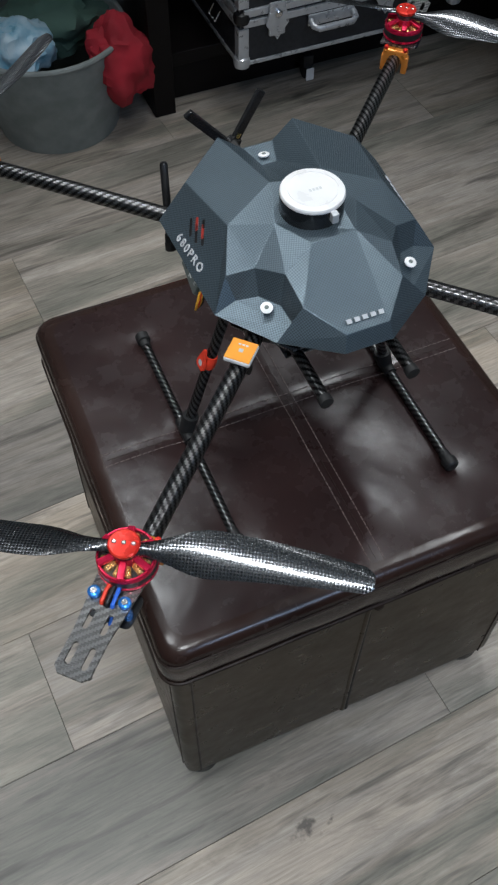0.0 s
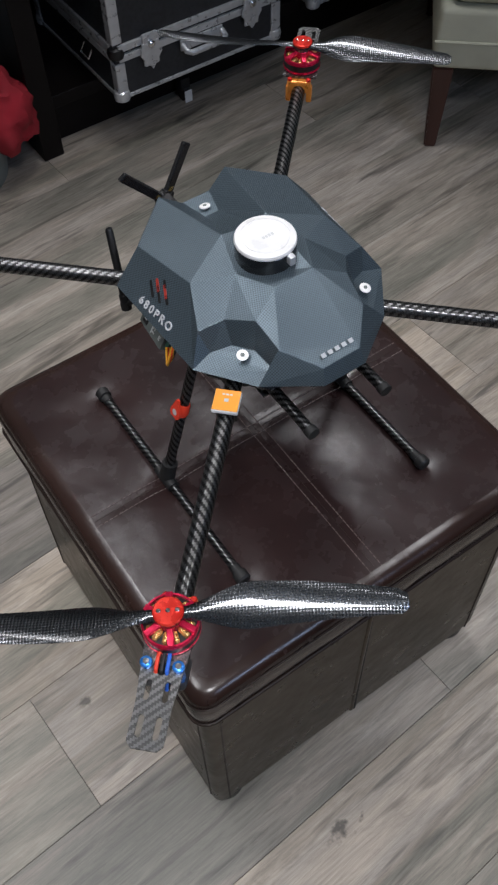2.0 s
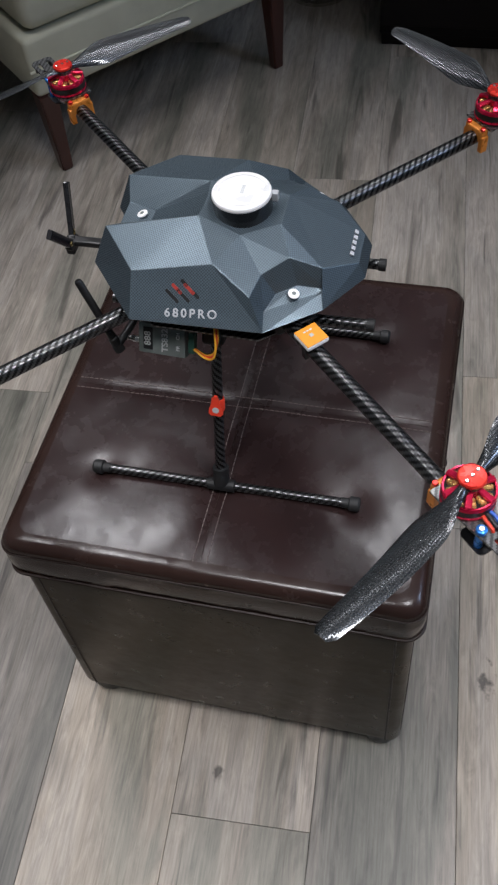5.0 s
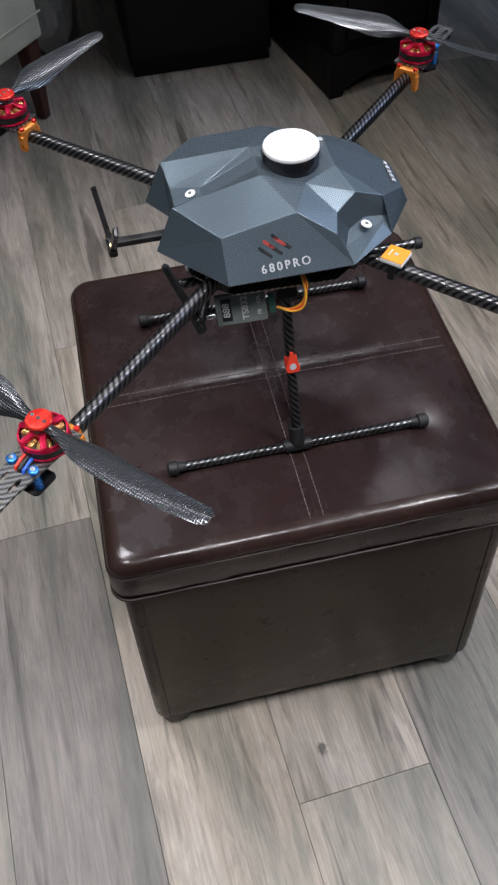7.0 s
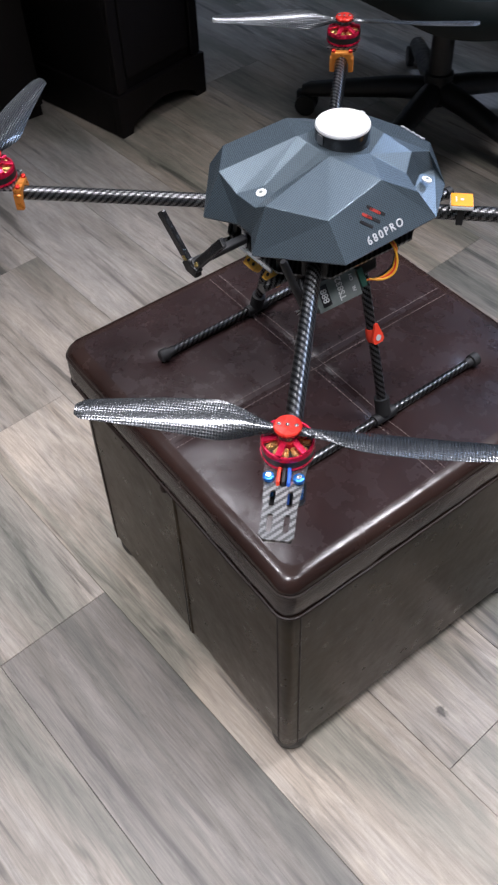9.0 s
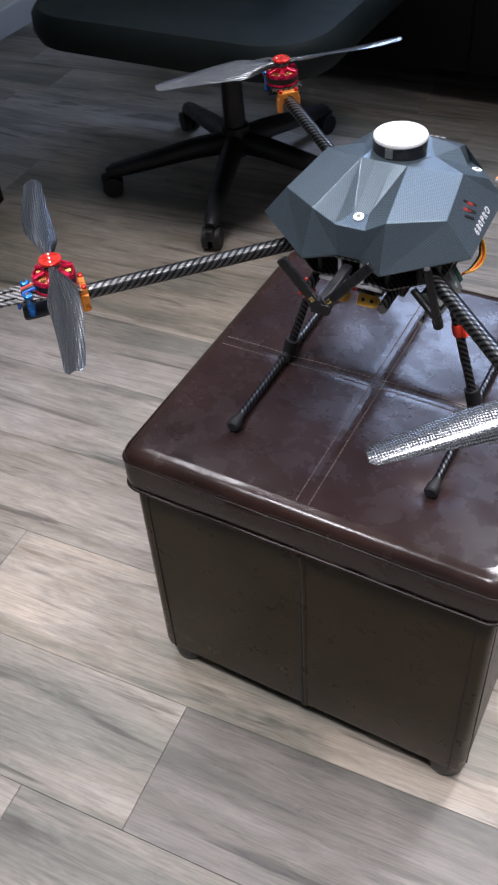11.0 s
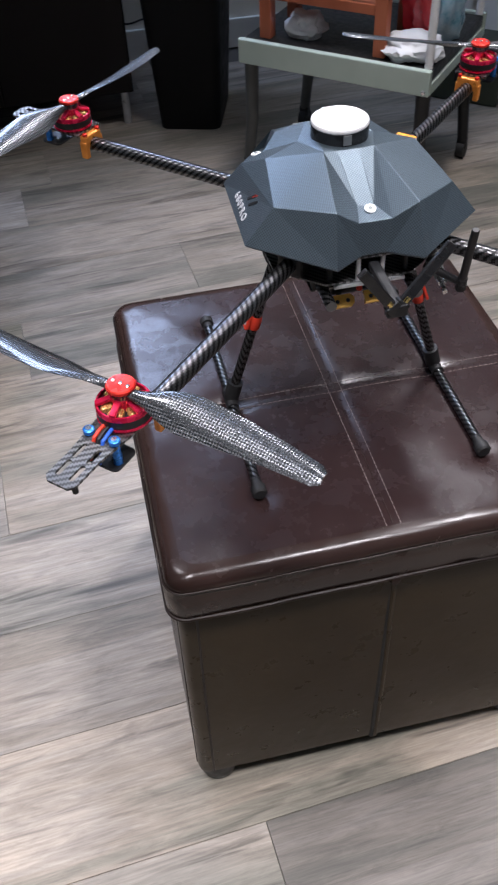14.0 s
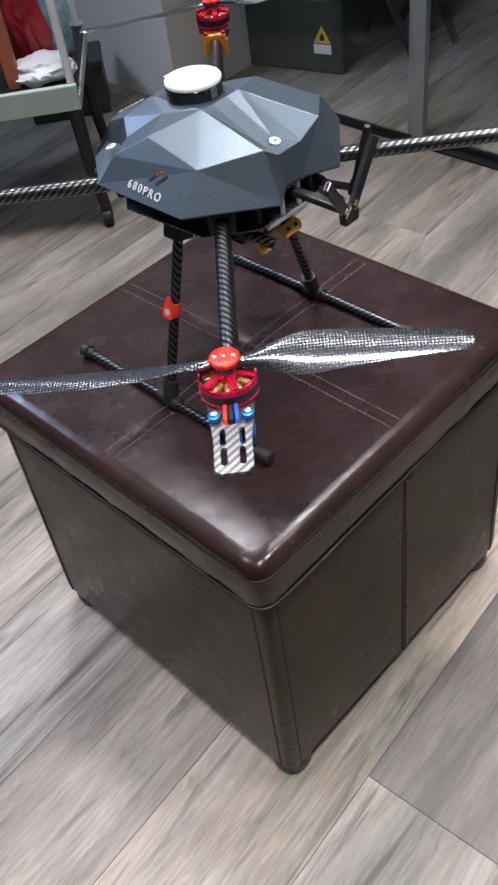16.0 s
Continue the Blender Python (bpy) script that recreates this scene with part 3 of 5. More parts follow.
for sy in (1, -1):
    # a fold down the middle of the face, open along one edge
    fold = part("side_seam", tube([(0.004, 0.2290 * sy, 0.036), (0.005, 0.2272 * sy, 0.2), (0.004, 0.2252 * sy, 0.36), (0.001, 0.2246 * sy, 0.391)], 0.0036, 10), M_SIDE, ottoman, smooth=True)
    # the shade inside the open edge, drawn as a black tube
    part("seam_slit", tube([(-0.0006, 0.2290 * sy, 0.036), (0.0004, 0.2272 * sy, 0.2), (0.0, 0.2256 * sy, 0.33), (-0.001, 0.2250 * sy, 0.375)], 0.0024, 8, taper=[1.5, 1.2, 0.8, 0.4]), M_RUBBER, fold, smooth=True)
    part("pull_tab", lathe([(0.0062, -0.003), (0.0066, 0.001), (0.0048, 0.0042), (0.0015, 0.0052)], 14), M_PIPE, ottoman, smooth=True, m=facing((0.0, 0.2335 * sy, 0.389), (0, sy, 0.3)))


def stitches(axis, off):
    bm = bmesh.new()
    s = -0.228
    while s < 0.228:
        a, b = s, s + 0.0048
        pts = []
        for k in (a, (a + b) / 2, b):
            x, y = (k, off) if axis == "x" else (off, k)
            m = max(abs(x), abs(y))
            z = TOP + puff(x, y) if m < 0.2145 else TOP - 0.0012 - 0.75 * (m - 0.2145) ** 1.5 / 0.06
            pts.append((x, y, z + (0.0007 if k == (a + b) / 2 else 0.0001)))
        add_tube(bm, pts, 0.00055, 5)
        s += 0.0064
    return bm


for axis in "xy":
    for off in (-0.0075, 0.0075):
        part("stitching", stitches(axis, off + (SEAM if axis == "x" else 0)), M_THREAD, ottoman, "pale brown thread stitches")
    pts = []
    for k in range(61):
        s = -0.226 + 0.452 * k / 60
        x, y = (s, SEAM) if axis == "x" else (0, s)
        m = abs(s)
        pts.append((x, y, (TOP + puff(x, y) if m < 0.2145 else TOP - 0.001 - 0.75 * (m - 0.2145) ** 1.5 / 0.06) - 0.0002))
    part("seam", tube(pts, 0.0006, 6), M_PIPE, ottoman, smooth=True)

# ---- drone ----
drone = empty("drone", "dark grey carbon quadcopter with red motors standing on the ottoman", "drone", pose(0, 0, 0))

UP = {  # half of the canopy's corners, mirrored in x
    "R0": (0.0112, -0.101, 0.699), "P3b": (0.040, -0.122, 0.701), "P1b": (0.1095, -0.065, 0.7035), "P2b": (0.1045, 0.0565, 0.6990), "c": (0.069, 0.104, 0.6985), "d": (0.022, 0.1355, 0.6975),
    "N1": (0.015, -0.098, 0.7300), "P3": (0.0368, -0.1022, 0.7450), "P1": (0.0825, -0.065, 0.7373), "P2": (0.0725, 0.008, 0.7450), "P2c": (0.0885, 0.043, 0.7255),
    "l": (0.020, 0.059, 0.7505), "q": (0.0450, 0.100, 0.7262), "p": (0.0195, 0.129, 0.7128),
    "T0": (0.010, -0.0145, 0.7545), "T1": (0.0239, -0.0158, 0.7560), "T2": (0.0377, 0.025, 0.7485), "M": (0.0079, -0.0697, 0.7300),
    "dTL": (0.0655, 0.049, 0.7310), "dTR": (0.0484, 0.0713, 0.7382), "dBR": (0.0545, 0.079, 0.7120), "dBL": (0.0665, 0.0610, 0.7100), "dL": (0.0842, 0.0535, 0.7050), "dR": (0.0516, 0.1045, 0.7074)}
SIDE = [("R0", "N1", "P3", "P3b"), ("P3b", "P3", "P1", "P1b"), ("P1b", "P1", "P2", "P2c", "P2b"), ("N1", "P3", "T1", "M"), ("M", "T1", "T0"),
        ("P3", "P1", "T1"), ("P1", "P2", "T1"), ("T1", "P2", "T2"), ("P2", "dTL", "T2"), ("T2", "dTL", "dTR", "l"), ("l", "dTR", "q"), ("P2", "P2c", "dTL"),
        ("P2c", "dL", "dTL"), ("P2c", "P2b", "dL"), ("P2b", "c", "dR", "dL"), ("c", "q", "dR"), ("c", "q", "p", "d"),
        ("dTL", "dTR", "dBR", "dBL"), ("dTL", "dBL", "dL"), ("dTR", "q", "dR", "dBR"), ("dL", "dBL", "dBR", "dR")]
MID = [["l", "q", "p"], ["p", "d"], ["N1", "R0"], ["T0", "M", "N1"]]


def canopy_mesh():
    bm = bmesh.new()
    uv = bm.loops.layers.uv.verify()
    vs = {(k, s): bm.verts.new((v[0] * s, v[1], v[2])) for k, v in UP.items() for s in (1, -1)}
    for s in (1, -1):
        for face in SIDE:
            bm.faces.new([vs[k, s] for k in face])
    for half in MID:
        bm.faces.new([vs[k, 1] for k in half] + [vs[k, -1] for k in half[::-1]])
    bm.faces.new([vs[k, 1] for k in ("T0", "T1", "T2", "l")] + [vs[k, -1] for k in ("l", "T2", "T1", "T0")])
    rim = ["R0", "P3b", "P1b", "P2b", "c", "d"]
    loop = [vs[k, 1] for k in rim] + [vs[k, -1] for k in rim[::-1]]
    low = [bm.verts.new((v.co.x * 0.985, v.co.y * 0.985, v.co.z - 0.0025)) for v in loop]
    for i in range(len(loop)):
        j = (i + 1) % len(loop)
        bm.faces.new((loop[i], loop[j], low[j], low[i]))
    inner = [bm.verts.new((v.co.x * 0.97, v.co.y * 0.97, v.co.z + 0.001)) for v in low]
    for i in range(len(loop)):
        j = (i + 1) % len(loop)
        bm.faces.new((low[i], low[j], inner[j], inner[i]))
    bm.faces.new(inner)
    bmesh.ops.recalc_face_normals(bm, faces=bm.faces)
    for f in bm.faces:
        n = f.normal
        u = Vector((0, 0, 1)).cross(n)
        u = u.normalized() if u.length > 0.05 else Vector((1, 0, 0))
        v = n.cross(u)
        for lp in f.loops:
            lp[uv].uv = (lp.vert.co.dot(u), lp.vert.co.dot(v))
    edges = [e for e in bm.edges if len(e.link_faces) == 2 and e.calc_face_angle(0) > 0.12 and min(v.co.z for v in e.verts) > 0.7055]
    bmesh.ops.bevel(bm, geom=edges, offset=0.0007, segments=2, profile=0.5, affect="EDGES")
    return bm


canopy = part("canopy", canopy_mesh(), M_SHELL, drone, "faceted slate grey carbon canopy")


def facet(keys, s=1):
    p = [Vector((UP[k][0] * s, UP[k][1], UP[k][2])) for k in keys]
    c = sum(p, Vector()) / len(p)
    n = (p[1] - p[0]).cross(p[2] - p[0]).normalized()
    return c, n if n.z > 0 else -n


for s in (1, -1):
    c, n = facet(("P1b", "P1", "P2b"), s)

    def on_panel(y, z):
        """A point of the side panel at this place along it and height."""
        return Vector((c.x - (n.y * (y - c.y) + n.z * (z - c.z)) / n.x, y, z))

    lettering("680PRO", 0.0108, M_PRINT, canopy, facing(on_panel(-0.009, 0.7095) + n * 0.0006, n), "model_number", 0.0004, 1.4)
    # slanted cooling slots above the number, some with red inlays
    for dy, dz, half, mat in ((-0.0135, -0.0002, 0.0080, M_BLACK), (-0.0095, 0.0048, 0.0062, M_SLOTRED), (-0.0035, 0.0004, 0.0080, M_BLACK), (0.0015, 0.0052, 0.0066, M_SLOTRED), (0.0075, 0.0014, 0.0045, M_BLACK), (-0.0030, 0.0092, 0.0040, M_BLACK)):
        part("vent_slot", prism(round_rect(0.0015, half, 0.0013, 3), -0.0008, 0.0005), mat, canopy, m=facing(on_panel(-0.013 + dy, 0.7215 + dz), n) @ pose(0, 0, 0, 0, 0, 46 * s))
cN, nN = facet(("q", "p", "l"))
nN = Vector((0, nN.y, nN.z)).normalized()
# the maker's mark is five plain bars
for i in range(5):
    o = Vector((0.0145 - 0.0072 * i, 0.1215, 0.7185)) + nN * 0.0006
    part("mark_bar", box(-0.0022, 0.0022, -0.0019, 0.0019, -0.0010, 0.0002), M_PRINT, canopy, m=facing(o, nN))
for (x, y, z), n in (((0.001, -0.080, 0.7315), (0, -0.28, 1)), ((0.067, 0.078, 0.7135), (0.12, 0.25, 1)), ((-0.066, 0.078, 0.7145), (-0.12, 0.25, 1))):
    screw = part("canopy_screw", lathe([(0.0050, -0.001), (0.0053, 0.0003), (0.0046, 0.0008)], 24), M_WHITE, canopy, "white screw with washer", True, facing((x, y, z), n, (0, 1, 0)))
    part("screw_head", lathe([(0.0019, 0.0007), (0.0018, 0.0012), (0.0010, 0.0013)], 12), M_VTX, screw)

gps = part("gps_antenna", lathe([(0.0262, 0.7480), (0.0272, 0.7490), (0.0272, 0.7645), (0.0266, 0.7652)], 48, (0.002, 0.020, 0)), M_GLOSSY, drone, "round GPS puck with a black rim", True)
part("gps_cap", lathe([(0.0270, 0.7650), (0.0273, 0.7656), (0.0273, 0.7672), (0.0264, 0.7686), (0.0220, 0.7690), (0.0218, 0.7684), (0.0205, 0.7684), (0.0203, 0.7690)], 48, (0.002, 0.020, 0)), M_WHITE, gps, "white disc cap", True)
for i in range(4):
    part("cap_mark", box(-0.0055 + 0.003 * i, -0.0033 + 0.003 * i, 0.0195, 0.0225, 0.7689, 0.7692), M_GREYPRINT, gps)
part("gps_tab", box(-0.007, -0.001, 0.046, 0.0525, 0.757, 0.766, 0.001), M_ALU, gps, m=pose(0, 0, 0))
part("gps_band", box(-0.003, 0.005, -0.0084, -0.0072, 0.755, 0.7645, 0.0003), M_PLATE, gps)


# hub plates, rails and battery gear under the canopy
def plate_outline(s):
    return [(0.045 * s, -0.100 * s), (0.088 * s, -0.062 * s), (0.092 * s, 0.050 * s), (0.052 * s, 0.100 * s), (-0.052 * s, 0.100 * s), (-0.092 * s, 0.050 * s), (-0.088 * s, -0.062 * s), (-0.045 * s, -0.100 * s)]


part("hub_plate", prism(plate_outline(0.99), 0.6935, 0.6955), M_PLATE, drone)
part("hub_plate", prism(plate_outline(0.93), 0.6655, 0.6675), M_PLATE, drone)
for sx in (1, -1):
    for sy in (1, -1):
        part("standoff", tube([(0.062 * sx, 0.060 * sy, 0.667), (0.062 * sx, 0.060 * sy, 0.694)], 0.003, 10), M_BLACK, drone)
        part("standoff", tube([(0.036 * sx, 0.086 * sy, 0.667), (0.036 * sx, 0.086 * sy, 0.694)], 0.003, 10), M_BLACK, drone)
    part("battery_rail", tube([(0.041 * sx, -0.112, 0.656), (0.041 * sx, 0.142, 0.656)], 0.0052, 16), M_TUBE, drone, smooth=True)
    part("rail_cap", tube([(0.041 * sx, 0.141, 0.656), (0.041 * sx, 0.148, 0.656)], 0.0062, 16), M_RUBBER, drone, smooth=True)
    for y in (-0.07, 0.0, 0.075):
        part("rail_clamp", box(0.041 * sx - 0.008, 0.041 * sx + 0.008, y - 0.005, y + 0.005, 0.648, 0.666, 0.002), M_BLACK, drone)
for x in (-0.0115, 0.0115):
    part("rear_standoff", tube([(x, -0.0935, 0.6676), (x, -0.0935, 0.6934)], 0.0024, 10), M_ALU, drone, "silver standoff", True)
part("rear_crossbar", box(-0.034, 0.034, -0.0955, -0.0925, 0.6618, 0.6652, 0.0006), M_ALU, drone, "silver crossbar")
part("battery_tray", prism([(0.050, -0.075), (0.050, 0.085), (-0.050, 0.085), (-0.050, -0.075)], 0.6485, 0.6502), M_PLATE, drone)
part("flight_box", box(-0.032, 0.032, -0.055, 0.055, 0.668, 0.690, 0.002), M_BLACK, drone)
for x, y, z, tilt in ((-0.020, -0.080, 0.636, 8), (0.013, -0.080, 0.637, 8)):
    plug = part("power_plug", prism([(-0.0112, -0.0062), (0.0080, -0.0062), (0.0112, -0.0025), (0.0112, 0.0025), (0.0080, 0.0062), (-0.0112, 0.0062)], -0.008, 0.0), M_XT, drone, "yellow power connector",
                m=facing((x, y, z), (-0.15, -0.72, 0.66)) @ pose(0, 0, 0, 0, 0, tilt))
    for k in (-1, 1):
        part("socket", tube([(0.0050 * k, 0, -0.001), (0.0050 * k, 0, 0.0005)], 0.0020, 10), M_BLACK, plug)
    part("power_lead", tube([(x, y + 0.010, z - 0.002), (x * 1.1, y + 0.026, z + 0.012), (x * 1.2, y + 0.042, z + 0.030)], 0.003, 8), M_WIRE_K, drone, smooth=True)
part("plug_holder", box(-0.028, 0.024, -0.068, -0.054, 0.634, 0.648, 0.003), M_BLACK, drone)
part("status_button", lathe([(0.003, 0), (0.003, 0.002), (0.002, 0.003)], 12), M_WIRE_R, drone, m=pose(-0.003, -0.075, 0.645, 60, 0, 0))

# video transmitter hung on the flank
vtx = part("video_transmitter", box(-0.0250, 0.0250, -0.0150, 0.0150, -0.005, 0.005, 0.001), M_VTX, drone, "small grey video transmitter with printed face", m=facing((0.080, -0.050, 0.6475), (0.80, -0.16, 0.50)) @ pose(0, 0, 0, 0, 0, 7))
lettering("TS832", 0.0092, M_GREYPRINT, vtx, pose(0.004, 0.0, 0.0053, 0, 0, 90), "model_text")
lettering("CH", 0.005, M_GREYPRINT, vtx, pose(0.018, 0.006, 0.0053, 0, 0, 90), "channel_text")
lettering("FR", 0.005, M_GREYPRINT, vtx, pose(0.018, -0.006, 0.0053, 0, 0, 90), "channel_text")
part("display", box(-0.0195, -0.0095, -0.011, 0.011, 0.0049, 0.0056, 0.0004), M_BLACK, vtx)
lettering("888", 0.0095, M_GREYPRINT, vtx, pose(-0.0145, 0.0, 0.0057, 0, 0, 90), "display_digits")
part("antenna_plug", tube([(-0.026, -0.004, 0), (-0.034, -0.004, 0), (-0.034, -0.004, 0), (-0.047, -0.004, 0)], 0.0030, 12, taper=[1.2, 1.2, 0.8, 0.8]), M_STEEL, vtx, smooth=True)
part("cable_socket", box(0.0275, 0.034, -0.010, 0.010, -0.004, 0.003, 0.0006), M_PCB, vtx)
for k, mat in enumerate((M_WIRE_Y, M_WIRE_R, M_WIRE_Y, M_WIRE_K)):
    o = 0.0016 * k
    part("signal_wire", tube(curve_through([(0.092 - o, -0.016, 0.651 - o), (0.099 - o, -0.004, 0.649), (0.104 - o, 0.006, 0.655 + o), (0.103 - o, 0.010, 0.668), (0.096, 0.009 + o, 0.682), (0.080, 0.006, 0.692)]), 0.0012, 8), mat, drone, smooth=True)

# landing gear
for s in (1, -1):
    leg = part("landing_leg", tube([(0.062 * s, -0.002, 0.660), (0.119 * s, -0.002, 0.474)], 0.0053, 18), M_TUBE, drone, "slanted black carbon landing leg", True)
    part("leg_bracket", box(-0.012, 0.012, -0.011, 0.011, -0.012, 0.012, 0.003), M_BLACK, leg, m=facing((0.064 * s, -0.002, 0.652), (0.3 * s, 0, -1), (0, 1, 0)))
    part("leg_tee", tube([(0.1145 * s, -0.002, 0.4885), (0.1205 * s, -0.002, 0.467)], 0.0088, 18), M_RUBBER, leg, smooth=True)
    d = Vector((0.057 * s, 0, -0.186)).normalized()
    o = Vector((0.0902 * s, -0.002, 0.568))
    part("warning_band", tube([o - d * 0.0075, o - d * 0.004, o + d * 0.005, o + d * 0.008], 0.0066, 18, taper=[0.95, 1.08, 1.08, 0.95]), M_WIRE_R, leg, "red plastic clip", True)
    nn = Vector((1.0 * s, 0, 0.31)).normalized()
    tag = part("clip_tag", prism([(-0.0050, -0.0085), (0.0050, -0.0085), (0.0075, -0.0058), (0.0072, -0.001), (0.0016, 0.0150), (-0.0016, 0.0150), (-0.0072, -0.001), (-0.0075, -0.0058)], -0.001, 0.0018), M_WIRE_R, leg, "red triangular tag", m=facing(o + nn * 0.0082, nn))
    part("tag_mark", lathe([(0.0036, 0.0017), (0.0036, 0.0021), (0.0020, 0.0021)], 16, (0, -0.0015, 0)), M_PRINT, tag)
    skid = part("landing_skid", tube([(0.1215 * s, -0.143, 0.4635), (0.1215 * s, 0.143, 0.4635)], 0.0050, 16), M_TUBE, drone, "thin black carbon landing skid", True)
    part("skid_tee", tube([(0.1215 * s, -0.017, 0.4635), (0.1215 * s, 0.013, 0.4635)], 0.0070, 16), M_RUBBER, skid, smooth=True)
    for y, q in ((-0.143, -1), (0.143, 1)):
        part("skid_cap", tube([(0.1215 * s, y - 0.012 * q, 0.4635), (0.1215 * s, y - 0.004 * q, 0.4635), (0.1215 * s, y - 0.003 * q, 0.4635), (0.1215 * s, y + 0.006 * q, 0.4635), (0.1215 * s, y + 0.008 * q, 0.4635)], 0.0062, 16, taper=[0.92, 0.92, 1.3, 1.3, 1.0]), M_RUBBER, skid, "black rubber end cap", True)


def blade_mesh(length, hand=1):
    """A two-bladed carbon propeller: twisted, widest near the root, with a thin cambered section."""
    bm = bmesh.new()
    uv = bm.loops.layers.uv.verify()
    n, k = 30, 7
    for side in (0, 1):
        turn = Matrix.Rotation(math.pi * side, 3, "Z")
        secs = []
        for i in range(n + 1):
            f = i / n
            r = 0.007 + (length - 0.007) * f
            chord = 0.009 + 0.0235 * math.sin(min(1, f / 0.32) * math.pi / 2) ** 2 - 0.0150 * max(0, (f - 0.32) / 0.68) ** 1.2
            if f > 0.96:
                chord *= 1 - 0.40 * ((f - 0.96) / 0.04) ** 2
            twist = radians(27 * (1 - f) ** 1.2 + 7) * min(1, 0.25 + f * 6)
            sweep = 0.004 * math.sin(f * math.pi) - 0.002 * f
            th = 0.0034 * (1 - f) ** 1.5 + 0.0009
            up, dn = [], []
            for j in range(k + 1):
                c = j / k - 0.5
                camber = 0.0022 * (1 - (2 * c) ** 2)
                thick = th * (0.16 + 0.84 * math.sqrt(max(0, 1 - (2 * c) ** 2)))
                for lst, sg in ((up, 0.5), (dn, -0.5)):
                    yy, zz = c * chord, camber + sg * thick
                    p = Vector((r, yy * math.cos(twist) - zz * math.sin(twist) + sweep, yy * math.sin(twist) + zz * math.cos(twist)))
                    p.y *= hand
                    lst.append((bm.verts.new(turn @ p), (r, c * chord)))
            secs.append((up, dn))
        def quad(a, b, c, d):
            f = bm.faces.new([q[0] for q in (a, b, c, d)])
            for lp, q in zip(f.loops, (a, b, c, d)):
                lp[uv].uv = (q[1][0] + q[1][1], q[1][0] - q[1][1])
        for (u0, d0), (u1, d1) in zip(secs, secs[1:]):
            for j in range(k):
                quad(u0[j], u0[j + 1], u1[j + 1], u1[j])
                quad(d0[j + 1], d0[j], d1[j], d1[j + 1])
            quad(u0[0], u1[0], d1[0], d0[0])
            quad(u0[k], d0[k], d1[k], u1[k])
        for u, d in (secs[0], secs[-1]):
            for j in range(k):
                bm.faces.new((u[j][0], d[j][0], d[j + 1][0], u[j + 1][0]))
    add_lathe(bm, [(0.0085, -0.0035), (0.0088, -0.003), (0.0088, 0.003), (0.0085, 0.0035)], 24)
    return bm


def motor_bell():
    """The bell's hub and outer ring."""
    bm = bmesh.new()
    n = 40
    prof = [(0.0190, 0.0150), (0.0203, 0.0150), (0.0210, 0.0135), (0.0210, 0.0108), (0.0192, 0.0108)]
    rings = [[bm.verts.new((r * math.cos(2 * math.pi * k / n), r * math.sin(2 * math.pi * k / n), z)) for k in range(n)] for r, z in prof]
    for a, b in zip(rings, rings[1:] + rings[:1]):
        for k in range(n):
            bm.faces.new((a[k], a[(k + 1) % n], b[(k + 1) % n], b[k]))
    return bm


def tray_outline(w0, w1, a, b):
    return [(a, -w0), (a + 0.012, -w0), (b - 0.030, -w1), (b - 0.004, -w1), (b, -w1 + 0.004), (b, w1 - 0.004), (b - 0.004, w1), (b - 0.030, w1), (a + 0.012, w0), (a, w0)]


def slotted(outline, slots, z0, z1):
    """A plate with rounded slots cut through it: the outline is bridged to each slot by triangle fill."""
    bm = bmesh.new()
    uv = bm.loops.layers.uv.verify()
    edges, loops = [], []
    for pts in [outline] + slots:
        vs = [bm.verts.new((x, y, z0)) for x, y in pts]
        loops.append(vs)
        edges += [bm.edges.new((vs[i], vs[(i + 1) % len(vs)])) for i in range(len(vs))]
    bmesh.ops.triangle_fill(bm, use_beauty=True, use_dissolve=False, edges=edges)
    r = bmesh.ops.extrude_face_region(bm, geom=list(bm.faces))
    bmesh.ops.translate(bm, verts=[v for v in r["geom"] if isinstance(v, bmesh.types.BMVert)], vec=(0, 0, z1 - z0))
    for f in bm.faces:
        for lp in f.loops:
            lp[uv].uv = (lp.vert.co.x, lp.vert.co.y)
    return bm


def slot(x, y, hx, hy):
    return [(x + px, y + py) for px, py in round_rect(hx, hy, min(hx, hy) * 0.95, 3)]


